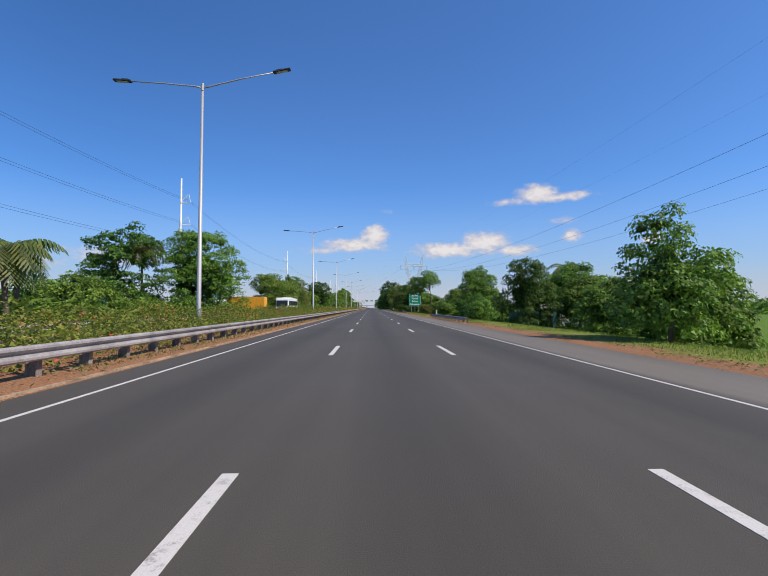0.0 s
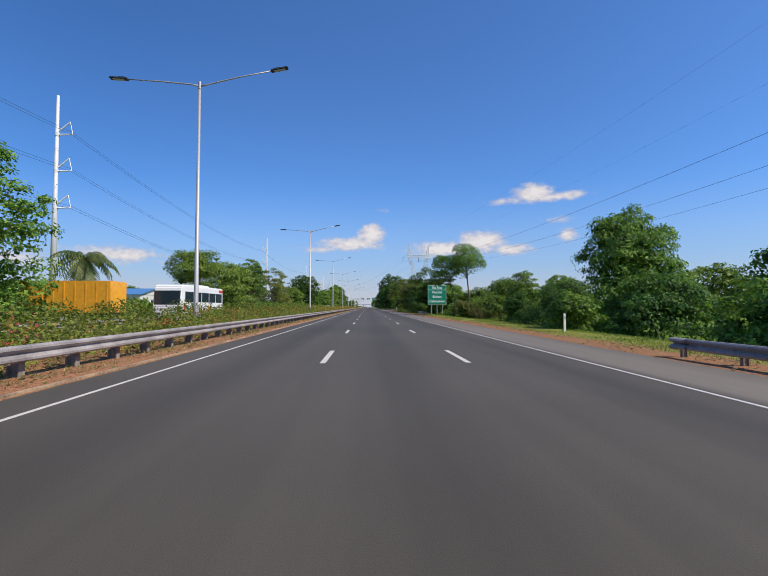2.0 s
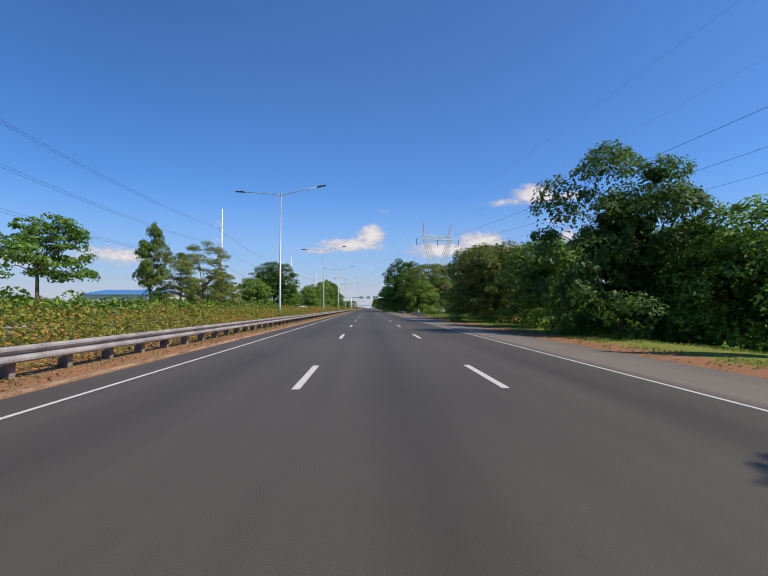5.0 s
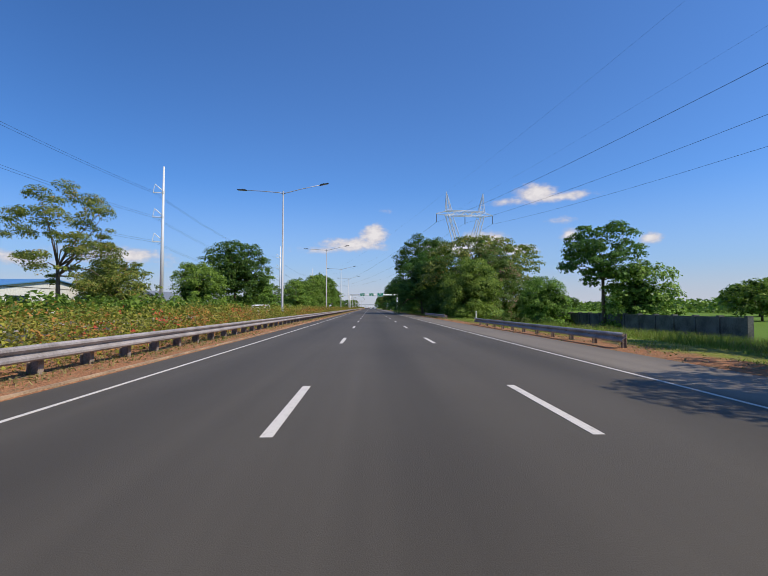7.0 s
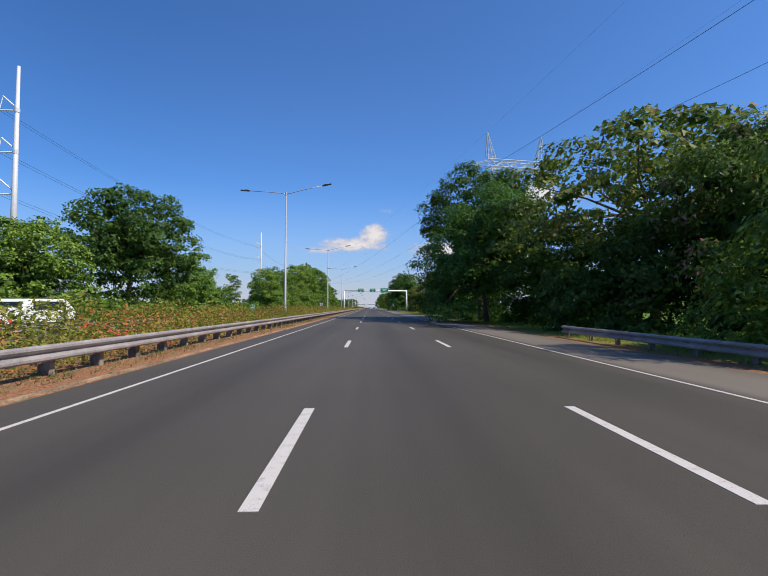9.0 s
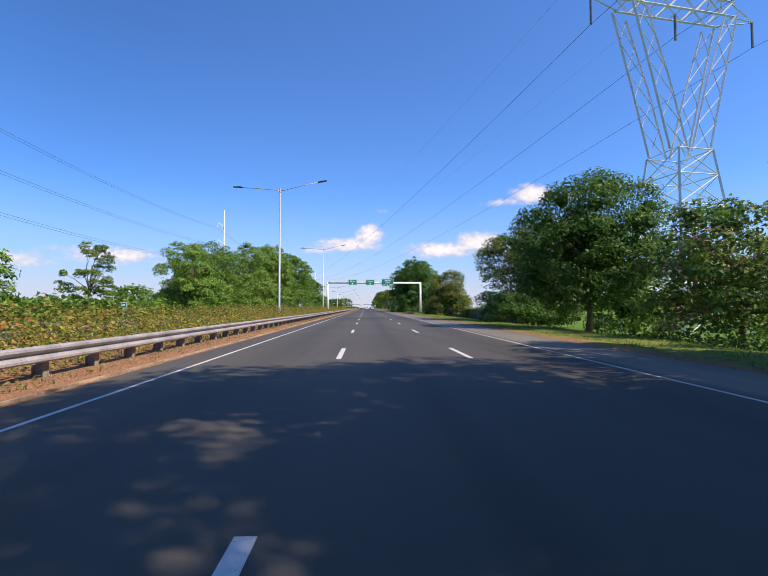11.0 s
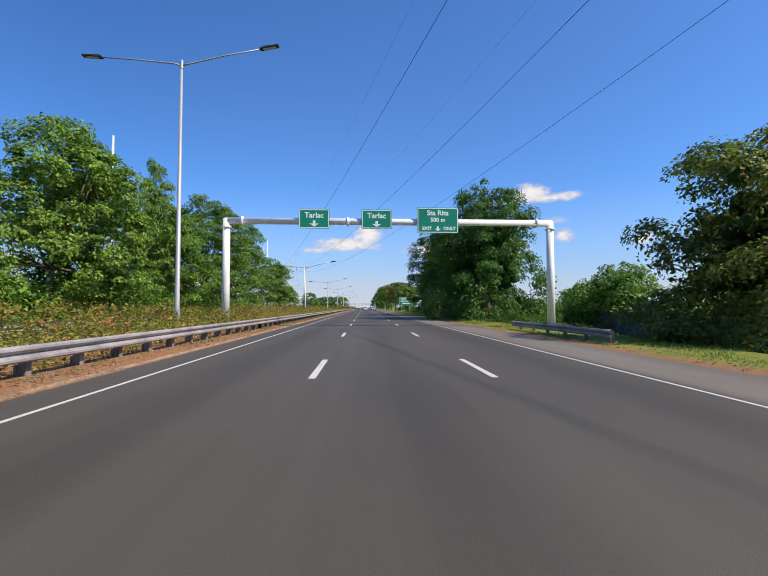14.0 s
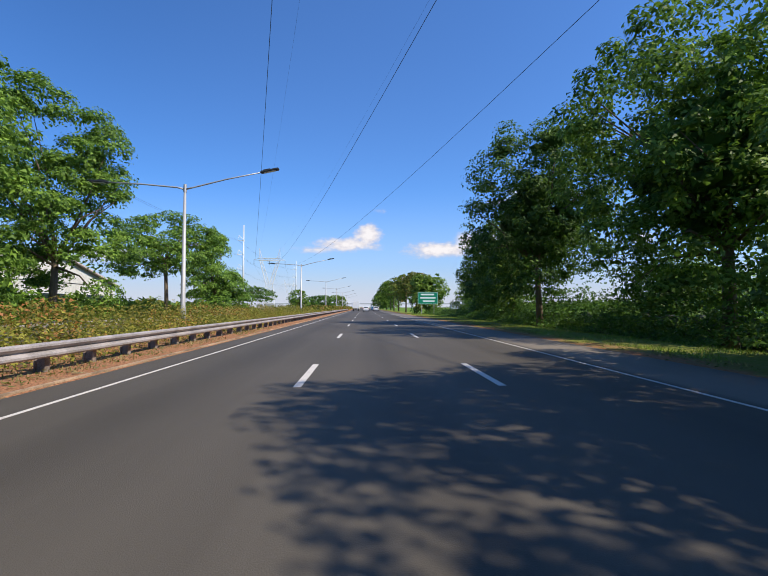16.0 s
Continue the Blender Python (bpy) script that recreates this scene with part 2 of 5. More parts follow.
FLOWER = leaf_material("flower_red", (0.55, 0.035, 0.03), (0.75, 0.13, 0.10), (0.75, 0.25, 0.06), 0.4)
DRY = leaf_material("dry_weed", (0.14, 0.11, 0.04), (0.36, 0.27, 0.12), (0.12, 0.14, 0.03), 0.5)
GRASS = leaf_material("grass_blade", (0.105, 0.145, 0.020), (0.300, 0.350, 0.058), (0.390, 0.286, 0.117), 0.35)


# ---- building helpers ----
def mesh_from(name, verts, faces, mats, index=None, smooth=False):
    me = bpy.data.meshes.new(name)
    me.from_pydata([tuple(v) for v in verts], [], faces)
    for m in mats if isinstance(mats, (list, tuple)) else [mats]:
        me.materials.append(m)
    if index is not None:
        me.polygons.foreach_set("material_index", np.asarray(index, np.int32))
    if smooth:
        me.polygons.foreach_set("use_smooth", np.ones(len(me.polygons), bool))
    me.update()
    return me


def quads_mesh(name, corners, mat):
    """corners: n x k x 3, loose faces of k corners each."""
    n, k = corners.shape[:2]
    me = bpy.data.meshes.new(name)
    me.vertices.add(n * k)
    me.vertices.foreach_set("co", np.ascontiguousarray(corners, np.float32).ravel())
    me.loops.add(n * k)
    me.loops.foreach_set("vertex_index", np.arange(n * k, dtype=np.int32))
    me.polygons.add(n)
    me.polygons.foreach_set("loop_start", np.arange(n, dtype=np.int32) * k)
    me.polygons.foreach_set("loop_total", np.full(n, k, np.int32))
    me.materials.append(mat)
    me.update(calc_edges=True)
    return me


class Shape:
    """Collects boxes, tubes and sections into one mesh."""

    def __init__(self):
        self.v, self.f = [], []

    def box(self, x0, x1, y0, y1, z0, z1, m=None, bevel=0.0):
        b = bmesh.new()
        bmesh.ops.create_cube(b, size=1)
        for v in b.verts:
            v.co = ((x0 + x1) / 2 + v.co.x * (x1 - x0), (y0 + y1) / 2 + v.co.y * (y1 - y0), (z0 + z1) / 2 + v.co.z * (z1 - z0))
        if bevel:
            bmesh.ops.bevel(b, geom=list(b.edges), offset=bevel, segments=2, affect="EDGES")
        return self.add(b, m)

    def add(self, b, m=None):
        base = len(self.v)
        b.verts.index_update()
        self.v += [tuple((m @ v.co) if m else v.co) for v in b.verts]
        self.f += [tuple(base + v.index for v in f.verts) for f in b.faces]
        b.free()
        return self

    def tube(self, points, radii, sides=8):
        """A tapered tube through the points."""
        base, pts = len(self.v), [Vector(p) for p in points]
        for i, p in enumerate(pts):
            d = (pts[min(i + 1, len(pts) - 1)] - pts[max(i - 1, 0)]).normalized()
            a = d.cross(Vector((0, 0, 1)) if abs(d.z) < 0.9 else Vector((0, 1, 0))).normalized()
            c = d.cross(a)
            for k in range(sides):
                w = 2 * math.pi * k / sides
                self.v.append(tuple(p + (a * math.cos(w) + c * math.sin(w)) * radii[i]))
        for i in range(len(pts) - 1):
            for k in range(sides):
                k2 = (k + 1) % sides
                self.f.append((base + i * sides + k, base + i * sides + k2, base + (i + 1) * sides + k2, base + (i + 1) * sides + k))
        self.f.append(tuple(base + k for k in range(sides - 1, -1, -1)))
        self.f.append(tuple(base + (len(pts) - 1) * sides + k for k in range(sides)))
        return self

    def sweep(self, section, y0, y1, close=True):
        """A section of (x, z) points drawn along y."""
        base, n = len(self.v), len(section)
        self.v += [(x, y0, z) for x, z in section] + [(x, y1, z) for x, z in section]
        for i in range(n if close else n - 1):
            j = (i + 1) % n
            self.f.append((base + i, base + j, base + n + j, base + n + i))
        if close:
            self.f += [tuple(base + i for i in range(n - 1, -1, -1)), tuple(base + n + i for i in range(n))]
        return self

    def mesh(self, name, mat, smooth=False):
        return mesh_from(name, self.v, self.f, mat, smooth=smooth)


def part(name, shape, mat, parent, label="", smooth=False, at=None):
    me = shape if isinstance(shape, bpy.types.Mesh) else shape.mesh(name, mat, smooth)
    ob = new(name, me)
    ob.parent = parent
    if at is not None:
        ob.matrix_basis = at
    return tagged(ob, label)


def thing(name, label, category, group="", at=None, kind=""):
    ob = new(name)
    if at is not None:
        ob.matrix_basis = at
    return tagged(ob, label, category, group, kind)


def structure(name, shape, mat, label, category="", smooth=False):
    ob = new(name, shape if isinstance(shape, bpy.types.Mesh) else shape.mesh(name, mat, smooth))
    return tagged(ob, label, category or name, kind="structure")


def text_mesh(text, height, mat, bold=0.012):
    cu = bpy.data.curves.new("lettering", "FONT")
    cu.body, cu.align_x, cu.align_y, cu.size = text, "CENTER", "CENTER", height * 1.38
    cu.offset, cu.extrude = bold, 0.004
    tmp = new("lettering_curve", cu)
    me = bpy.data.meshes.new_from_object(tmp.evaluated_get(bpy.context.evaluated_depsgraph_get()))
    bpy.data.objects.remove(tmp)
    bpy.data.curves.remove(cu)
    me.materials.clear()
    me.materials.append(mat)
    return me



# ---- ground, road ----
START, FAR = -60.0, 1700.0


def ground_height(x):
    return float(np.interp(x, [-2500, -60, -28, -26, -13.5, -12, -9, -7, -5.4, -4.9, 7.3, 7.85, 12, 15, 18, 40, 2500],
                           [-1.0, -1.0, -0.4, -0.2, -0.2, 0.1, 0.15, 0.05, 0.0, -0.15, -0.15, -0.04, -0.08, -0.4, -0.9, -1.3, -1.3]))


def build_ground():
    xs = [-2500, -800, -300, -120, -60, -40, -28, -26, -20, -13.5, -12, -10.5, -9, -8, -7, -6.2, -5.4, -4.9, 2, 7.3, 7.85, 8.6, 9.4, 10, 11, 12, 13.5, 15, 16.5, 18, 25, 40, 80, 200, 600, 2500]
    ys = [-400, START] + [START + 4 * i for i in range(1, 160)] + [600, 660, 740, 900, 1200, 1800, 3200, 4500]
    v, f = [], []
    for y in ys:
        for x in xs:
            near = 1.0 if abs(x) < 45 and y < 600 else 0.0
            rough = noise.noise((x * 0.6, y * 0.35, 3.0)) * 0.07 * near * (0.15 if -5.6 < x < 8.5 else 1.0)
            v.append((x, y, ground_height(x) + rough))
    n = len(xs)
    for j in range(len(ys) - 1):
        for i in range(n - 1):
            a = j * n + i
            f.append((a, a + 1, a + n + 1, a + n))
    structure("ground", mesh_from("ground", v, f, GROUND, smooth=True), None, "reddish soil and patchy green grass beside the road", "ground")


build_ground()
road = structure("road", Shape().sweep([(-5.25, -0.02), (-4.4, 0.0), (5.6, 0.0), (7.75, -0.03), (7.75, -0.3), (-5.25, -0.3)], START, FAR), ASPHALT,
                 "grey asphalt expressway carriageway with paved shoulders", "road")
structure("road_opposite", Shape().sweep([(-25.6, 0.0), (-14.2, 0.0), (-14.2, -0.4), (-25.6, -0.4)], START, FAR), ASPHALT,
          "grey asphalt carriageway across the planted median", "road")

LEFT_LINE, LEFT_DASH, RIGHT_DASH, RIGHT_LINE = -4.27, -1.05, 2.41, 5.26
DASH_START = 12.7


def build_markings():
    top, under = 0.004, 0.0
    for name, x in (("edge_line", LEFT_LINE), ("edge_line", RIGHT_LINE)):
        structure(name, Shape().box(x - 0.037, x + 0.037, START, 900, under, top), PAINT, "white painted edge line on the asphalt", "road line")
    dash = Shape().box(-0.067, 0.067, 0, 3.0, under, top).mesh("lane_dash", PAINT)
    for x in (LEFT_DASH, RIGHT_DASH):
        for i in range(-3, 60):
            ob = new("lane_dash", dash)
            ob.parent = road
            ob.location = (x, DASH_START + 12 * i, 0)


build_markings()
structure("edge_strip", Shape().box(-5.42, -5.34, START, 600, -0.05, 0.02, bevel=0.008), plain("dusty_edge", (0.36, 0.25, 0.16), 0.95, 0.0, 0.4, 1.2),
          "low dusty concrete lip along the median edge of the asphalt", "kerb")


# ---- guardrails ----
W_FACE = [(0.02, 0.155), (0.05, 0.15), (0.085, 0.118), (0.088, 0.075), (0.03, 0.02), (0.0, 0.012), (0.0, -0.012), (0.03, -0.02), (0.088, -0.075),
          (0.085, -0.118), (0.05, -0.15), (0.02, -0.155)]
W_SECTION = W_FACE + [(px - 0.006, pz * 0.98) for px, pz in W_FACE[::-1]]


def guardrail(x, y0, y1, top, side, step, label, ends=False, post_size=0.2):
    """side 1: the rail's face looks towards +x."""
    rail = thing("guardrail", label, "guardrail", at=pose(x, y0, 0))
    section = [(px * side, pz + top - 0.155) for px, pz in W_SECTION]
    length, y = y1 - y0, 0.0
    panel = {}
    while y < length - 0.1:
        run = min(24.0, length - y)
        key = round(run, 2)
        if key not in panel:
            panel[key] = Shape().sweep(section, 0, run).mesh("rail", RAIL)
        part("rail", panel[key], None, rail, at=pose(0, y, 0))
        y += run
    s = post_size / 2
    post = Shape().box(-s, s, -0.012, 0.012, -0.4, top - 0.05)
    for sx in (-1, 1):
        post.box(sx * s - 0.012, sx * s + 0.012, -s * 0.72, s * 0.72, -0.4, top - 0.05)
    post = post.mesh("post", POST)
    block = Shape().box(-0.07, 0.05, -0.06, 0.06, top - 0.28, top - 0.02).mesh("spacer", POST)
    n = int(length / step)
    for i in range(n + 1):
        part("post", post, None, rail, at=pose(-0.22 * side, 0.15 + i * step, 0))
        if x > -10:
            part("spacer", block, None, rail, at=pose(-0.06 * side, 0.15 + i * step, 0))
    if ends:
        for y in (0, length):
            part("end_wing", Shape().sweep([(px * side * 1.6, pz * 1.05 + top - 0.155) for px, pz in W_SECTION], y - 0.35, y + 0.25), RAIL, rail)
    return rail


for y0, y1 in ((START + 40, 180), (180, 380), (380, 580)):
    guardrail(-6.22, y0, y1, 0.64, 1, 1.6, "galvanised steel guardrail on short posts along the median")
guardrail(-13.3, START + 40, 580, 0.72, -1, 4.0, "galvanised steel guardrail along the far side of the median")
for y0, y1, x in ((40, 62, 8.5), (123, 133, 9.6), (191, 211.5, 8.45), (228, 246, 8.7), (369, 379.5, 9.2)):
    guardrail(x, y0, y1, 0.48, -1, 2.0, "weathered steel guardrail section beside the outer shoulder", True, 0.13)


def drain_inlet(x, y, w, h, face, label):
    """A low opening in the bank below the median guardrail."""
    d = thing("drain_inlet", label, "drain", "median drains", pose(x, y, 0.02))
    for sy in (-1, 1):
        part("wing_wall", Shape().box(-0.3, 0.06, sy * w / 2 - 0.1, sy * w / 2 + 0.1, -0.3, h + 0.08, bevel=0.015), face if sy < 0 else CONCRETE, d)
    part("lintel", Shape().box(-0.3, 0.04, -w / 2 + 0.1, w / 2 - 0.1, h - 0.06, h + 0.06, bevel=0.015), CONCRETE, d)
    # black panel closes the recess, the shade of the inside given as colour
    part("opening", Shape().box(-0.3, -0.2, -w / 2 + 0.1, w / 2 - 0.1, -0.3, h - 0.06), RUBBER, d, "black back panel standing in for the shade inside the drain")


drain_inlet(-6.75, 97.6, 1.3, 0.42, YELLOW, "concrete drain opening with a yellow-painted side below the guardrail")
drain_inlet(-6.75, 397.5, 1.2, 0.4, CONCRETE, "low concrete drain opening in the bank below the guardrail")


def marker_post(x, y, h=1.0):
    m = thing("marker_post", "slim white roadside marker post on the verge", "marker post", "marker posts", pose(x, y, -0.1))
    part("body", Shape().box(-0.06, 0.06, -0.04, 0.04, 0, h, bevel=0.015), WHITE_PAINT, m)
    part("reflector", Shape().box(-0.045, 0.045, -0.048, -0.04, h - 0.3, h - 0.14), LENS, m, "small grey reflector")


for x, y in ((11.0, 74.8), (11.4, 224.0)):
    marker_post(x, y, 1.05)


# ---- street lamps ----
def street_lamp(height):
    lamp = thing("street_lamp", "tall galvanised double-arm street lamp in the planted median", "street lamp", "median street lamps")
    part("base", Shape().box(-0.28, 0.28, -0.28, 0.28, -0.2, 0.45, bevel=0.03), CONCRETE, lamp, "concrete footing")
    part("pole", Shape().tube([(0, 0, 0.4), (0, 0, 1.2), (0, 0, 1.25), (0, 0, height)], [0.15, 0.145, 0.13, 0.065], 12), LAMP_STEEL, lamp, smooth=True)
    part("access_door", Shape().box(0.10, 0.145, -0.06, 0.06, 0.7, 1.1), LAMP_STEEL, lamp)
    for side, rise in ((-1, 0.22), (1, 0.95)):
        ends = [(0.0, 0, height - 0.15), (side * 0.4, 0, height - 0.05), (side * 2.2, 0, height + rise * 0.45), (side * 4.1, 0, height + rise * 0.88)]
        arm = part("arm", Shape().tube(ends, [0.05, 0.045, 0.04, 0.032], 8), LAMP_STEEL, lamp, smooth=True)
        tip = Vector((side * 4.5, 0, height + rise * 0.97))
        tilt = Matrix.Translation(tip) @ Matrix.Rotation(-side * math.atan(rise / 4.3), 4, "Y")
        part("lamp_head", Shape().box(-0.5, 0.5, -0.15, 0.15, -0.05, 0.06, tilt, 0.03).box(-0.15 * side - 0.2, -0.15 * side + 0.2, -0.1, 0.1, 0.05, 0.11, tilt, 0.02), DARK_METAL, lamp, "dark flat lamp head")
        part("lens", Shape().box(-0.32, 0.32, -0.11, 0.11, -0.062, -0.052, tilt), LENS, lamp, "pale lamp lens")
    part("collar", Shape().tube([(0, 0, height - 0.3), (0, 0, height + 0.12)], [0.09, 0.08], 10), LAMP_STEEL, lamp)
    return lamp


LAMP_X = -9.55
tall = street_lamp(13.9)
tall.matrix_basis = pose(LAMP_X, 25.5, 0.1, 0, 0, 0)
for i in range(1, 8):
    copy_thing(tall, pose(LAMP_X, 25.5 + 50 * i, 0.1))
short = street_lamp(7.7)
short.matrix_basis = pose(LAMP_X, 425.5, 0.1)
for i in range(1, 7):
    copy_thing(short, pose(LAMP_X, 425.5 + 45 * i, 0.1))


# ---- gantry and signs ----
def arrow_down(w, h):
    s = Shape()
    s.v = [(-w * 0.14, -0.006, h / 2), (w * 0.14, -0.006, h / 2), (w * 0.14, -0.006, 0), (w / 2, -0.006, 0), (0, -0.006, -h / 2), (-w / 2, -0.006, 0), (-w * 0.14, -0.006, 0)]
    s.v += [(x, 0.0, z) for x, _, z in s.v]
    s.f = [tuple(range(6, -1, -1))] + [(i, (i + 1) % 7, 7 + (i + 1) % 7, 7 + i) for i in range(7)]
    return s


def round_plate(w, h, r, y0, y1, inner=0.0):
    """An upright plate with round corners; with inner, a frame of that width."""
    def ring(w_, h_, r_):
        pts = []
        for cx, cz, a0 in ((w_ / 2 - r_, h_ / 2 - r_, 0), (-w_ / 2 + r_, h_ / 2 - r_, 90), (-w_ / 2 + r_, -h_ / 2 + r_, 180), (w_ / 2 - r_, -h_ / 2 + r_, 270)):
            for k in range(5):
                a = radians(a0 + k * 22.5)
                pts.append((cx + r_ * math.cos(a), cz + r_ * math.sin(a)))
        return pts
    s, out = Shape(), ring(w, h, r)
    n = len(out)
    if not inner:
        s.v = [(x, y0, z) for x, z in out] + [(x, y1, z) for x, z in out]
        s.f = [tuple(range(n)), tuple(range(2 * n - 1, n - 1, -1))] + [(i, n + i, n + (i + 1) % n, (i + 1) % n) for i in range(n)]
    else:
        inn = ring(w - 2 * inner, h - 2 * inner, max(0.01, r - inner))
        s.v = [(x, y0, z) for x, z in out] + [(x, y0, z) for x, z in inn] + [(x, y1, z) for x, z in out] + [(x, y1, z) for x, z in inn]
        for i in range(n):
            j = (i + 1) % n
            s.f += [(i, j, n + j, n + i), (2 * n + i, 3 * n + i, 3 * n + j, 2 * n + j), (i, 2 * n + i, 2 * n + j, j), (n + i, n + j, 3 * n + j, 3 * n + i)]
    return s


def sign_board(parent, w, h, at, lines, extra=()):
    board = part("sign_board", round_plate(w, h, 0.08, 0.0, 0.04), SIGN_GREEN, parent, "green reflective sign board", at=at)
    part("border", round_plate(w - 0.06, h - 0.06, 0.07, -0.006, 0.0, 0.05), SIGN_WHITE, board, "white border")
    for text, z, size, x in lines:
        part("lettering", text_mesh(text, size, SIGN_WHITE), None, board, "white lettering", at=pose(x, -0.005, z, 90, 0, 0))
    for shape, x, z in extra:
        part("symbol", shape, SIGN_WHITE, board, "white symbol", at=pose(x, 0, z))
    return board


GANTRY_Y, BEAM_Z = 382.0, 7.0


def build_gantry():
    gantry = thing("sign_gantry", "white tubular steel gantry with green direction signs across the road", "sign gantry", at=pose(0, GANTRY_Y, 0))
    x0, x1 = -9.1, 12.5
    for x in (x0, x1):
        part("column", Shape().tube([(x, 0, -0.3), (x, 0, BEAM_Z + 0.12)], [0.27, 0.23], 16), WHITE_PAINT, gantry, smooth=True)
        part("footing", Shape().box(x - 0.5, x + 0.5, -0.5, 0.5, -0.4, 0.25, bevel=0.05), CONCRETE, gantry, "concrete footing")
        part("flange", Shape().tube([(x, 0, BEAM_Z - 0.45), (x, 0, BEAM_Z - 0.38)], [0.34, 0.34], 16), WHITE_PAINT, gantry)
    part("beam", Shape().tube([(x0 - 0.1, 0, BEAM_Z), (x1 + 0.1, 0, BEAM_Z)], [0.22, 0.22], 16), WHITE_PAINT, gantry, smooth=True)
    for x in (x0 + 1.0, -1.2, x1 - 1.0):
        part("flange", Shape().tube([(x, 0, BEAM_Z), (x + 0.08, 0, BEAM_Z)], [0.31, 0.31], 16), WHITE_PAINT, gantry)
    for x, w, h in ((-3.35, 2.0, 1.28), (0.75, 2.0, 1.28), (4.8, 2.75, 1.7)):
        for dx in (-w * 0.42, w * 0.42):
            part("bracket", Shape().box(x + dx - 0.1, x + dx + 0.1, -0.28, 0.24, BEAM_Z - 0.26, BEAM_Z + 0.26), DARK_METAL, gantry, "dark clamp")
    for x in (-3.35, 0.75):
        sign_board(gantry, 2.0, 1.28, pose(x, -0.34, BEAM_Z + 0.12), [("Tarlac", 0.22, 0.36, 0)], [(arrow_down(0.62, 0.40), 0, -0.32)])
    sign_board(gantry, 2.75, 1.7, pose(4.8, -0.34, BEAM_Z + 0.08), [("Sta Rita", 0.48, 0.34, 0), ("500 m", 0.02, 0.28, 0), ("EXIT", -0.55, 0.22, -0.72), ("ONLY", -0.55, 0.22, 0.78)],
               [(arrow_down(0.44, 0.32), 0.0, -0.56)])


build_gantry()


def roadside_sign(x, y, w, h, bottom, lines, extra, legs, label, tab=False):
    sign = thing("road_sign", label, "road sign", at=pose(x, y, -0.1))
    for lx in legs:
        part("leg", Shape().box(lx - 0.06, lx + 0.06, 0.05, 0.17, 0, bottom + h - 0.3), LAMP_STEEL, sign)
    for z in (bottom + h * 0.25, bottom + h * 0.75):
        part("cross_bar", Shape().box(-w * 0.45, w * 0.45, 0.041, 0.09, z - 0.04, z + 0.04), LAMP_STEEL, sign)
    board = sign_board(sign, w, h, pose(0, 0, bottom + h / 2), lines, extra)
    if tab:
        t = part("exit_tab", round_plate(w * 0.37, 0.26, 0.04, 0.0, 0.04), SIGN_GREEN, sign, "small green exit tab", at=pose(w * 0.27, 0, bottom + h + 0.14))
        part("tab_marks", Shape().box(-0.45, 0.45, -0.006, 0, -0.05, 0.05), SIGN_WHITE, t)
    return sign


bar = Shape().box(-1.72, 1.72, -0.006, 0, -0.03, 0.03)
roadside_sign(13.5, 136.8, 3.6, 3.75, 1.85,
              [("Sta Rita", 1.37, 0.46, 0), ("Plaridel", 0.47, 0.46, 0), ("Baliuag", -0.38, 0.46, 0), ("Cabanatuan", -1.25, 0.46, 0)],
              [(bar, 0, 0.95)], (-1.1, 0.0, 1.1), "large green direction sign with white place names on steel legs", True)


def bars(rows):
    s = Shape()
    for x0, x1, z, h in rows:
        s.box(x0, x1, -0.006, 0, z - h / 2, z + h / 2)
    return s


roadside_sign(15.4, 332.0, 1.25, 1.8, 1.6, [], [(bars([(-0.2, 0.25, 0.5, 0.12), (-0.35, 0.35, 0.1, 0.08), (-0.4, 0.35, -0.2, 0.08), (-0.3, 0.25, -0.5, 0.08)]), 0, 0)],
              (-0.4, 0.4), "tall green road sign with worn white writing on two posts")
roadside_sign(12.6, 489.0, 4.0, 2.4, 2.0, [], [(bars([(-1.4, 1.2, 0.7, 0.3), (-1.5, 1.5, 0.05, 0.3), (-1.0, 1.3, -0.6, 0.3)]), 0, 0)],
              (-1.2, 1.2), "wide green direction sign beside the outer shoulder")
roadside_sign(-26.1, 326.0, 0.9, 1.0, 1.0, [], [(bars([(-0.2, 0.2, 0.18, 0.14), (-0.26, 0.26, -0.16, 0.1)]), 0, 0)],
              (0.0,), "small green kilometre sign on a post past the opposite carriageway")


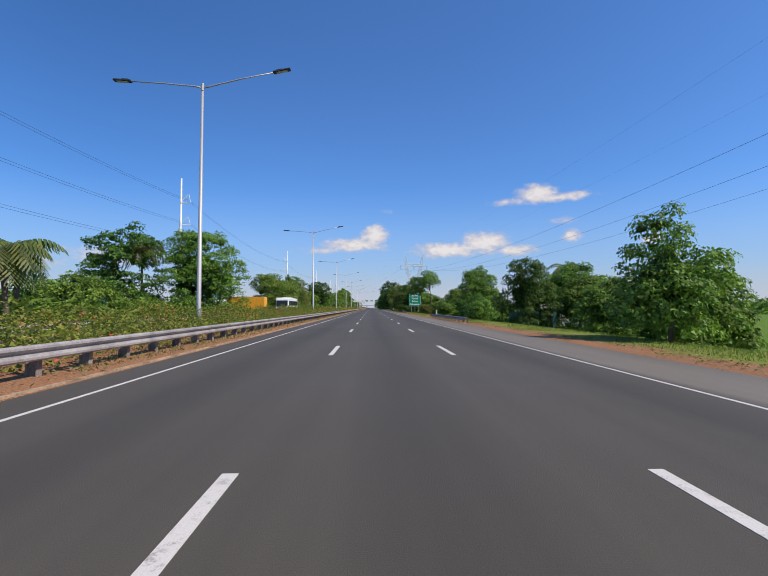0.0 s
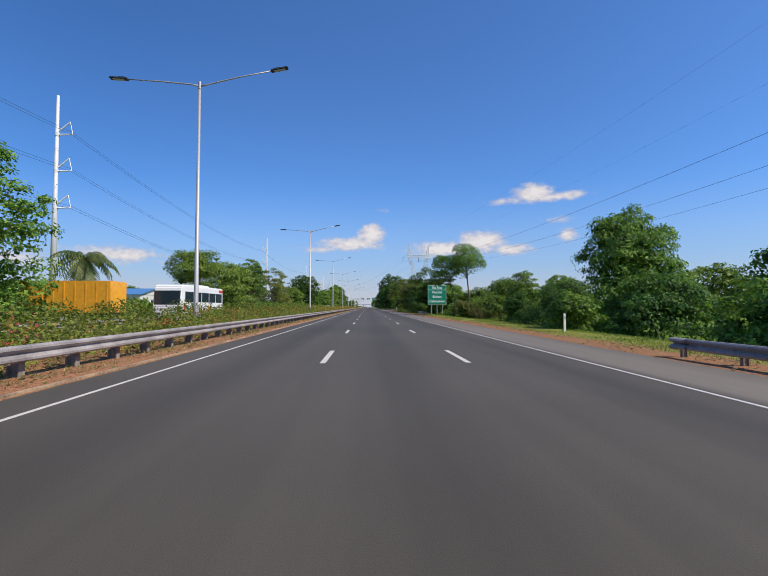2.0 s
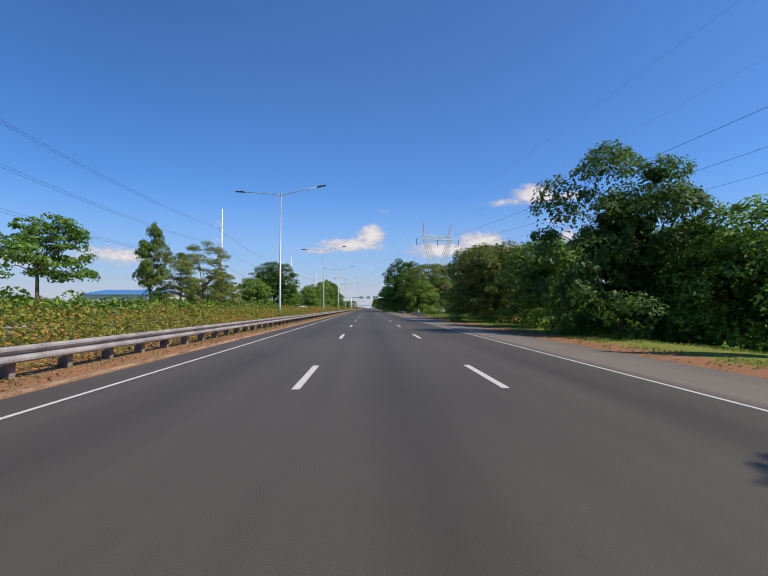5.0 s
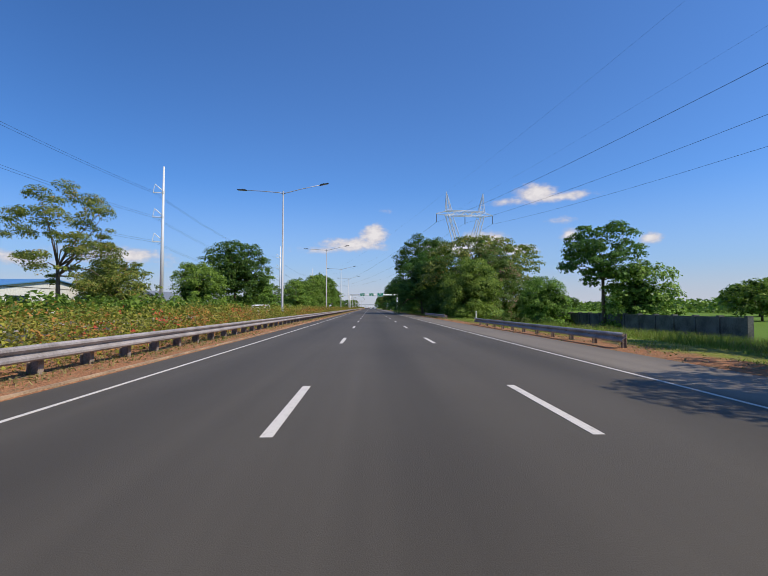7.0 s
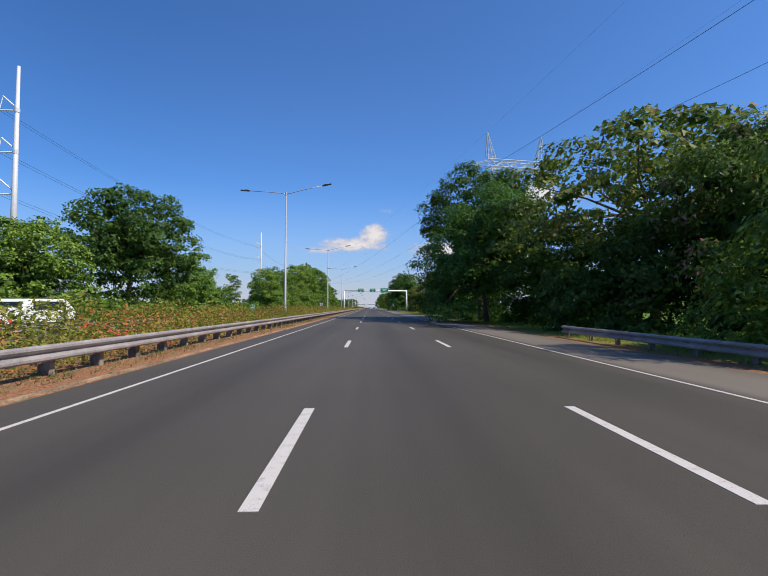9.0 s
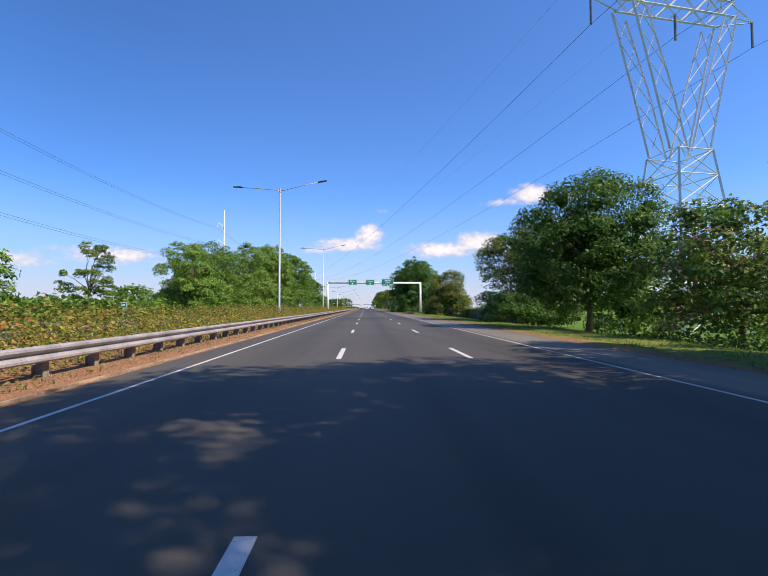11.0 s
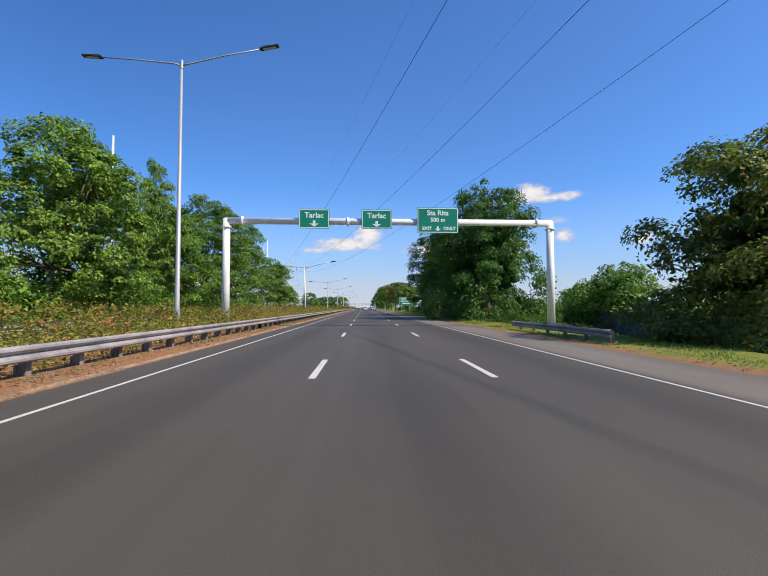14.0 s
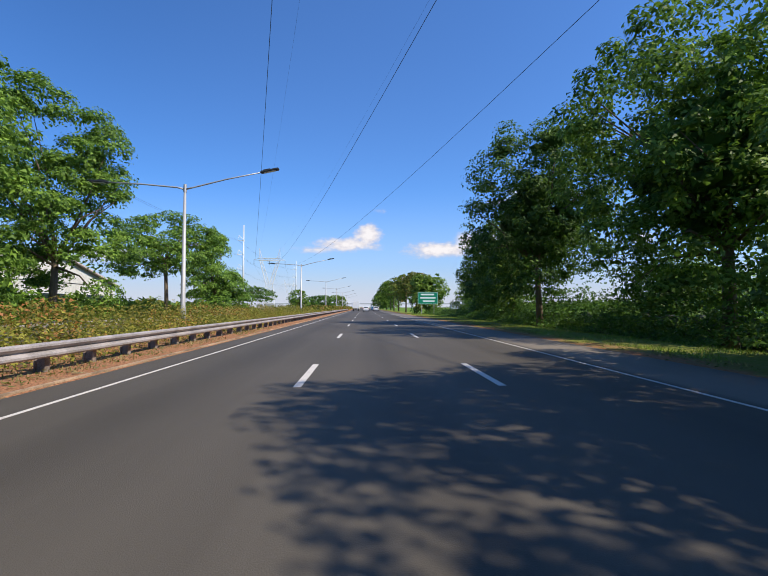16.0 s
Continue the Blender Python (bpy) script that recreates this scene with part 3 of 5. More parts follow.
# ---- power lines ----
def lattice_tower():
    tower = thing("transmission_tower", "tall galvanised steel lattice transmission tower with a wide forked head", "pylon", "lattice towers")
    waist, beam, top = 16.5, 31.6, 38.5

    def width(z):
        return float(np.interp(z, [-1.5, waist], [3.9, 1.95]))

    levels = [-1.5, 3.5, 7.5, 11, 14.0, waist]
    corners = lambda z: [Vector((sx * width(z), sy * width(z), z)) for sx, sy in ((-1, -1), (1, -1), (1, 1), (-1, 1))]
    for a, b in zip(levels, levels[1:]):
        ca, cb = corners(a), corners(b)
        for i in range(4):
            j = (i + 1) % 4
            part("brace", Shape().tube([ca[i], cb[j]], [0.055, 0.055], 4), TOWER_STEEL, tower)
            part("brace", Shape().tube([ca[j], cb[i]], [0.055, 0.055], 4), TOWER_STEEL, tower)
            part("brace", Shape().tube([cb[i], cb[j]], [0.055, 0.055], 4), TOWER_STEEL, tower)
    for k, (sx, sy) in enumerate(((-1, -1), (1, -1), (1, 1), (-1, 1))):
        part("leg", Shape().tube([(sx * width(z), sy * width(z), z) for z in levels], [0.15, 0.145, 0.14, 0.135, 0.13, 0.13], 4), TOWER_STEEL, tower)
    for sx in (-1, 1):
        fork = Shape()
        pts_in = [Vector((sx * 0.2, 0, waist)), Vector((sx * 2.2, 0, waist + 7)), Vector((sx * 4.6, 0, beam - 1.2))]
        pts_out = [Vector((sx * 2.3, 0, waist)), Vector((sx * 4.1, 0, waist + 7)), Vector((sx * 6.2, 0, beam - 0.6))]
        for sy in (-1.3, 1.3):
            off = Vector((0, sy, 0))
            fork.tube([p + off for p in pts_in], [0.12] * 3, 4).tube([p + off for p in pts_out], [0.14] * 3, 4)
            for a in range(5):
                u, w = a / 5, (a + 1) / 5
                pin, pout = pts_in[0].lerp(pts_in[2], u), pts_out[0].lerp(pts_out[2], w)
                fork.tube([pin + off, pout + off], [0.055, 0.055], 4)
                fork.tube([pts_out[0].lerp(pts_out[2], u) + off, pts_in[0].lerp(pts_in[2], w) + off], [0.05, 0.05], 4)
        part("fork", fork, TOWER_STEEL, tower)
        horn = Shape()
        for dx, dy in ((-0.9, -0.7), (0.9, -0.7), (-0.9, 0.7), (0.9, 0.7)):
            horn.tube([(sx * 5.6 + dx, dy, beam + 0.8), (sx * 6.3, 0, top)], [0.12, 0.09], 4)
        for z in (33, 34.5, 36):
            u = (z - beam - 0.8) / (top - beam - 0.8)
            r = 0.9 * (1 - u)
            c = sx * (5.6 + 0.7 * u)
            ring_ = [(c - r, -r * 0.8, z), (c + r, -r * 0.8, z), (c + r, r * 0.8, z + 0.8), (c - r, r * 0.8, z + 0.8), (c - r, -r * 0.8, z)]
            horn.tube(ring_, [0.045] * 5, 4)
        part("horn", horn, TOWER_STEEL, tower)
        arm = Shape()
        for sy in (-0.8, 0.8):
            arm.tube([(sx * 6.0, sy, beam + 0.7), (sx * 9.8, 0, beam - 0.3)], [0.08, 0.06], 4).tube([(sx * 6.0, sy, beam - 0.7), (sx * 9.8, 0, beam - 0.3)], [0.08, 0.06], 4)
        part("cross_arm", arm, TOWER_STEEL, tower)
    truss = Shape()
    for sy in (-0.9, 0.9):
        for z in (beam - 0.7, beam + 0.8):
            truss.tube([(-6.3, sy, z), (6.3, sy, z)], [0.12, 0.12], 4)
        for i in range(8):
            a, b = -6.2 + i * 1.55, -6.2 + (i + 1) * 1.55
            z0, z1 = (beam - 0.7, beam + 0.8) if i % 2 else (beam + 0.8, beam - 0.7)
            truss.tube([(a, sy, z0), (b, sy, z1)], [0.09, 0.09], 4)
    for i in range(9):
        a = -6.2 + i * 1.55
        truss.tube([(a, -0.9, beam + 0.8), (a, 0.9, beam + 0.8)], [0.05, 0.05], 4).tube([(a, -0.9, beam - 0.7), (a, 0.9, beam - 0.7)], [0.05, 0.05], 4)
    part("bridge_truss", truss, TOWER_STEEL, tower)
    for x in (-9.6, 0.0, 9.6):
        z = beam - 0.4 if x else beam - 0.8
        part("insulator_string", Shape().tube([(x, 0, z), (x, 0, z - 2.6)], [0.12, 0.12], 8), INSULATOR, tower, "dark insulator string")
    return tower


LINE_TURN = 9.5
TOWERS = [Vector((61.0, -52.0, 0)), Vector((30.8, 320.0, 0)), Vector((-60.0, 690.0, 0)), Vector((-100.0, 1010.0, 0))]
first = lattice_tower()
first.matrix_basis = pose(*TOWERS[1], 0, 0, LINE_TURN)
for p in (TOWERS[0], TOWERS[2], TOWERS[3]):
    copy_thing(first, pose(*p, 0, 0, LINE_TURN))


def span(name, a, b, sag, radius, label, group):
    a, b = Vector(a), Vector(b)
    n = 28
    pts = [a.lerp(b, i / n) - Vector((0, 0, sag * 4 * (i / n) * (1 - i / n))) for i in range(n + 1)]
    ob = new(name, Shape().tube(pts, [radius] * (n + 1), 5).mesh(name, WIRE))
    return tagged(ob, label, "power line", group)


for a, b in zip(TOWERS, TOWERS[1:]):
    m = Matrix.Rotation(radians(LINE_TURN), 3, "Z")
    for x in (-9.6, 0.0, 9.6):
        off = m @ Vector((x, 0, 28.6))
        span("power_line", a + off, b + off, 10.5, 0.022, "thin dark overhead power conductor strung between lattice towers", "tower conductors")
    for x in (-6.3, 6.3):
        off = m @ Vector((x, 0, 38.5))
        span("power_line", a + off, b + off, 7.0, 0.008, "thin dark earth wire strung between lattice tower tops", "tower earth wires")


def steel_pole(side):
    pole = thing("power_pole", "very tall pale steel power pole with angled insulator arms", "power pole", "steel power poles")
    part("shaft", Shape().tube([(0, 0, -1.2), (0, 0, 38.5)], [0.55, 0.22], 12), TOWER_STEEL, pole, smooth=True)
    for z in (31.5, 25.0, 18.5):
        part("arm", Shape().tube([(0, 0, z), (side * 2.7, 0, z + 0.1)], [0.15, 0.1], 6).tube([(0, 0, z + 0.4), (side * 2.2, 0, z + 2.3)], [0.13, 0.1], 6).tube([(side * 2.2, 0, z + 2.3), (side * 2.7, 0, z + 0.1)], [0.06, 0.06], 5), WHITE_PAINT, pole, "pale insulator arm")
        part("clamp", Shape().tube([(0, 0, z - 0.25), (0, 0, z + 0.4)], [0.36, 0.36], 10), TOWER_STEEL, pole)
    return pole


POLE_Y = (-35.0, 130.0, 295.5, 451.0, 607.0, 765.0)
right_armed, left_armed = steel_pole(1), steel_pole(-1)
right_armed.matrix_basis = pose(-54.5, POLE_Y[1], 0)
left_armed.matrix_basis = pose(-54.5, POLE_Y[2], 0)
copy_thing(right_armed, pose(-54.5, POLE_Y[0], 0))
for y in POLE_Y[3:]:
    copy_thing(left_armed, pose(-54.5, y, 0))
for i, (a, b) in enumerate(zip(POLE_Y, POLE_Y[1:])):
    for z in (31.5, 25.0, 18.5):
        for dz in (0.0, 0.45):
            sa, sb = (1 if a < 200 else -1), (1 if b < 200 else -1)
            span("power_line", (-54.5 + sa * 2.6, a, z + dz), (-54.5 + sb * 2.6, b, z + dz), 3.2, 0.022, "thin dark overhead cable on steel poles", "pole cables")


# ---- plants ----
def leaves(rng, centre, out, size, slim=0.75, loose=0.45, kite=False):
    """Small pointed leaf sprays that lie roughly across the outward way; centre and out are n x 3."""
    n = len(centre)
    up = out * 0.9 + rng.normal(size=(n, 3)) * loose + np.array([0, 0, 0.45])
    up /= np.linalg.norm(up, axis=1)[:, None] + 1e-9
    axis = np.cross(up, rng.normal(size=(n, 3)))
    axis[:, 2] -= 0.15
    axis /= np.linalg.norm(axis, axis=1)[:, None] + 1e-9
    side = np.cross(axis, up)
    side /= np.linalg.norm(side, axis=1)[:, None] + 1e-9
    s = (size * rng.uniform(0.6, 1.4, n))[:, None]
    if kite:
        # folded four-cornered leaf for the crowns that the road passes closely
        q = np.empty((n, 4, 3))
        q[:, 0] = centre - axis * s * 0.5
        q[:, 1] = centre - axis * s * 0.05 + side * s * 0.3 + up * s * 0.1
        q[:, 2] = centre + axis * s * 0.7 - up * s * 0.12
        q[:, 3] = centre - axis * s * 0.05 - side * s * 0.3 + up * s * 0.1
        return q
    q = np.empty((n, 3, 3))
    q[:, 0] = centre - axis * s * 0.4 + side * s * slim * 0.5
    q[:, 1] = centre + axis * s * 0.6
    q[:, 2] = centre - axis * s * 0.4 - side * s * slim * 0.5
    return q


def unit(rng, n):
    d = rng.normal(size=(n, 3))
    return d / np.linalg.norm(d, axis=1)[:, None]


def ico():
    bm = bmesh.new()
    bmesh.ops.create_icosphere(bm, subdivisions=1, radius=1.0)
    v = np.array([w.co[:] for w in bm.verts])
    f = np.array([[w.index for w in g.verts] for g in bm.faces])
    bm.free()
    return v, f


ICO_V, ICO_F = ico()


def crown_cloud(rng, centre, radii, lobes, puffs, puff_r, count, size, squash=0.75, spread=0.26, lift=True, skirt=False, kite=False):
    """Leaf quads of an uneven crown: lobes carry leafy puffs, puffs carry leaves. Also returns the puff centres."""
    lc = unit(rng, lobes) * rng.uniform(0.25, 0.68, lobes)[:, None]
    lr = rng.uniform(0.26, 0.52, lobes)
    if not lift:
        lc = unit(rng, lobes) * rng.uniform(0.2, 0.5, lobes)[:, None]
        lr = rng.uniform(0.36, 0.52, lobes)
    if skirt:
        a = np.arange(5) * 1.26 + rng.uniform(0, 1, 5)
        lc[:5] = np.stack([np.cos(a) * 0.5, np.sin(a) * 0.5, rng.uniform(-0.72, -0.4, 5)], 1)
    which = rng.choice(lobes, puffs, p=lr ** 2 / (lr ** 2).sum())
    d = unit(rng, puffs)
    if lift:
        d[:, 2] = np.where(d[:, 2] < -0.5, -d[:, 2], d[:, 2])
    c = lc[which] + d * (lr[which] * rng.uniform(0.5, 1.08, puffs))[:, None]
    low, high = np.percentile(c, 2, axis=0), np.percentile(c, 98, axis=0)
    c = np.clip((c - (low + high) / 2) / (high - low) * 2, -1, 1)
    # domed above, upright-sided below
    r = np.sqrt(c[:, 0] ** 2 + c[:, 1] ** 2 + np.maximum(c[:, 2] + 0.15, 0) ** 2 / 1.3)
    c = c * np.where(r > 1, rng.uniform(0.88, 1.06, puffs) / np.maximum(r, 1), 1.0)[:, None]
    low, high = np.percentile(c, 1, axis=0), np.percentile(c, 99, axis=0)
    c = (c - (low + high) / 2) / (high - low) * 2
    reach = np.maximum(np.array(radii) - puff_r * np.array([0.8, 0.8, 0.8 * squash]), 0.3)
    c = np.array(centre) + c * reach
    pr = puff_r * rng.uniform(0.55, 1.35, puffs)
    shape = np.array([1, 1, squash])
    # a coarse grid that knows which places lie deep inside the crown
    low, high = c.min(0) - puff_r, c.max(0) + puff_r
    cells = 18
    axes = [np.linspace(low[k], high[k], cells) for k in range(3)]
    grid = np.stack(np.meshgrid(*axes, indexing="ij"), -1).reshape(-1, 3)
    inside = np.zeros(len(grid))
    for k in range(puffs):
        inside += (((grid - c[k]) / shape) ** 2).sum(1) < (pr[k] * 0.92) ** 2
    def depth(p):
        i = np.clip(np.round((p - low) / (high - low) * (cells - 1)).astype(int), 0, cells - 1)
        return inside[(i[:, 0] * cells + i[:, 1]) * cells + i[:, 2]]
    many = count * 4
    pick = rng.choice(puffs, many, p=pr ** 2 / (pr ** 2).sum())
    e = unit(rng, many)
    e[:, 2] = np.where((e[:, 2] < -0.1) & (rng.random(many) < 0.75), -e[:, 2], e[:, 2])
    rr = np.clip(np.abs(rng.normal(0.82, spread, many)), 0, 1.15)
    pos = c[pick] + e * (pr[pick] * rr)[:, None] * shape
    chance = 1.0 / (0.5 + depth(pos)) ** 1.4
    keep = rng.choice(many, count, replace=False, p=chance / chance.sum())
    pos, e = pos[keep], e[keep]
    out = e * 0.8 + (pos - np.array(centre)) / np.array(radii) * 0.4
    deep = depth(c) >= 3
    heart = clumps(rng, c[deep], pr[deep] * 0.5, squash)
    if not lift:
        # extra clumps at the heart of a dense crown, coloured dark as its shade
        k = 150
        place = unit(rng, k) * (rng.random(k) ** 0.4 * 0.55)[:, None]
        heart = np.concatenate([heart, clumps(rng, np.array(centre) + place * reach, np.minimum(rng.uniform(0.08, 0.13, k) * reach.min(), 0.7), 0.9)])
    return leaves(rng, pos, out, np.full(count, size), kite=kite), c, heart


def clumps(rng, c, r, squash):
    """Rough inner clumps that close the heart of each puff, coloured dark as shade: jagged and twenty-sided."""
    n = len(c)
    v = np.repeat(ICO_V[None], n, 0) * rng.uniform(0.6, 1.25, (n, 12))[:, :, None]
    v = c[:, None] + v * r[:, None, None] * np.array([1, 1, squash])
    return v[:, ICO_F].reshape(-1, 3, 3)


TREE_LABEL = {
    "green": "leafy green broadleaf tree with an uneven crown", "dark": "dense dark-green broadleaf tree with heavy foliage",
    "light": "bright yellow-green broadleaf tree with loose foliage", "olive": "dry olive-green tree with browned leaves",
    "pink": "green tree with reddish-pink blossom in its crown",
}
FORMS = {  # crown bottom share of the height, lobes, puffs, puff share of the width, squash
    "round": (0.02, 13, 130, 0.105, 0.8), "tree": (0.07, 15, 150, 0.098, 0.75), "umbrella": (0.40, 15, 150, 0.085, 0.5), "tall": (0.56, 12, 64, 0.11, 0.95),
    "lofty": (0.14, 20, 170, 0.1, 0.8), "high": (0.66, 8, 40, 0.12, 0.5), "cone": (0.08, 10, 90, 0.14, 0.8), "mound": (0.02, 16, 170, 0.1, 0.8), "sparse": (0.22, 11, 70, 0.10, 0.6),
}


def tree(x, y, h, w, form="tree", leaf="green", lean=0.0, seed=0, setting="beside the expressway"):
    rng = np.random.default_rng(1000 + seed)
    low, lobes, puffs, pshare, squash = FORMS[form]
    z0 = ground_height(x) - 0.1
    kind_ = "shrub" if h < 5.6 else "tree"
    t = thing(kind_, "%s %s" % (TREE_LABEL[leaf].replace("tree", kind_), setting), kind_, "roadside trees", pose(x, y, z0))
    bottom = h * low
    ch = h - bottom
    centre = (lean, 0, bottom + ch / 2)
    radii = (w / 2, w / 2 * rng.uniform(0.9, 1.1), ch / 2)
    far = abs(x) > 55 or y > 490
    loose = form in ("tall", "sparse", "high")
    size = 0.55 if far else float(np.interp(abs(x), [12, 18, 30, 45], [0.17, 0.20, 0.27, 0.38]))
    close = (round(x, 1), round(y, 1)) in CLOSE
    cap = 4000 if far else 17000 if y > 440 else (46000 if close else 42000 if 0 < x < 18.5 and h > 8.5 else 17000 if 0 < x < 21 and h > 5.6 else 20000 if form == "mound" else 40000 if -32 < x < 0 and (350 < y < 440 or 70 < y < 90) else 45000 if form == "sparse" and h > 9 else 38000 if -32 < x < 0 and y < 160 and h > 8 else 20000 if form == "sparse" or (-40 < x < 0 and h > 10.5) else 10500)
    if form == "sparse":
        size *= 0.66
    area = w * ch * 3.1
    cover = 1.9 if loose else 1.45
    size = max(size, math.sqrt(area * cover / (0.38 * cap)))
    count = int(np.clip(area * cover / (0.38 * size * size), 1500, cap) * (0.75 if form == "tall" else 0.42 if loose else 1.0))
    puff = min(w * pshare, 1.3 if loose else 1.05)
    puffs = int(puffs * min((w * pshare / puff) ** 2, 3.2))
    q, c, core = crown_cloud(rng, centre, radii, lobes, puffs, puff, count, size, squash, 0.3 if loose else 0.2, form not in ("round", "mound", "lofty"), form in ("round", "mound") or (form == "tree" and x < 0), close)
    if form in ("cone", "mound"):
        for a in (q, core):
            k = np.clip((a[:, :, 2:3] - bottom) / ch, 0, 1)
            a[:, :, :2] *= 1.15 - 0.75 * k if form == "cone" else 1.06 - 0.34 * k
    if form in ("round", "mound"):
        for a in (q, core):
            a[:, :, 2] -= 0.06 * h
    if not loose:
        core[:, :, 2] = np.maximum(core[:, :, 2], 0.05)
        # core clumps always take the dark leaf colour, as shade inside the crown
        part("inner_foliage", quads_mesh("inner_foliage", core, LEAF["dark"]), None, t, "inner leaf clumps coloured dark to stand in for crown shade")
    q[:, :, 2] = np.maximum(q[:, :, 2], 0.05)
    part("crown", quads_mesh("crown", q, LEAF[leaf]), None, t)
    s = Shape()
    thick = (0.010 * h + 0.008 * w) * (0.65 if form in ("tall", "high") else 1.0)
    fork_z = bottom + ch * 0.25
    sway = rng.uniform(-0.3, 0.3, 2)
    trunk = [(0, 0, -0.3), (sway[0] * 0.4 + lean * 0.2, sway[1] * 0.4, fork_z * 0.5), (lean * 0.5 + sway[0], sway[1], fork_z)]
    s.tube(trunk, [thick * 1.25, thick, thick * 0.75], 8)
    order = np.argsort(-np.linalg.norm(c - np.array(centre), axis=1))
    for i in order[:: max(1, len(order) // (9 if form in ("round", "mound") else 18))]:
        tip = Vector(c[i])
        root = Vector(trunk[2]) if rng.random() < 0.7 else Vector(trunk[1]).lerp(Vector(trunk[2]), 0.7)
        mid = root.lerp(tip, 0.5) + Vector((*rng.uniform(-0.06, 0.06, 2) * w, 0.04 * h))
        s.tube([root, mid, tip], [thick * 0.42, thick * 0.24, thick * 0.07], 5)
    part("trunk", s, BARK, t, smooth=True)
    return t


def palm(x, y, h, seed):
    rng = np.random.default_rng(5000 + seed)
    t = thing("palm_tree", "tall coconut palm with drooping feathery fronds", "palm tree", "palms", pose(x, y, ground_height(x) - 0.1))
    bend = rng.uniform(-0.8, 0.8)
    part("trunk", Shape().tube([(0, 0, -0.3), (bend * 0.3, 0, h * 0.4), (bend, 0, h * 0.78)], [0.26, 0.19, 0.15], 8), BARK, t, smooth=True)
    quads = []
    for k in range(28):
        a = k * 2.4 + rng.uniform(-0.2, 0.2)
        rise = rng.uniform(-0.5, 1.1)
        length = rng.uniform(0.8, 1.05) * min(0.36 * h + 1.0, 5.2)
        p = np.array([bend, 0, h * 0.78])
        d = np.array([math.cos(a), math.sin(a), rise])
        d /= np.linalg.norm(d)
        side = np.array([-math.sin(a), math.cos(a), 0])
        steps = 12
        for i in range(steps):
            step_ = d * length / steps
            blade = 1.1 * math.sin(math.pi * (0.12 + 0.83 * i / steps)) * (0.8 + 0.4 * rng.random())
            for sgn in (-1, 1):
                tip = p + side * sgn * blade * 0.8 + d * 0.35 - np.array([0, 0, blade * 0.6])
                quads.append([p, p + step_ * 0.75, tip + step_ * 0.35, tip])
            p = p + step_
            d = d + np.array([0, 0, -0.17])
            d /= np.linalg.norm(d)
    part("fronds", quads_mesh("fronds", np.array(quads), LEAF["palm"]), None, t, "feathery green fronds")
    return t


CLOSE = {(15.2, 180.0), (18.6, 189.5), (14.5, 306.5), (17.6, 324.6), (16.6, 370.0), (13.7, 401.5), (16.8, 421.0), (16.8, 122.8), (14.8, 124.0), (20.5, 84.0), (13.8, 237.0)}
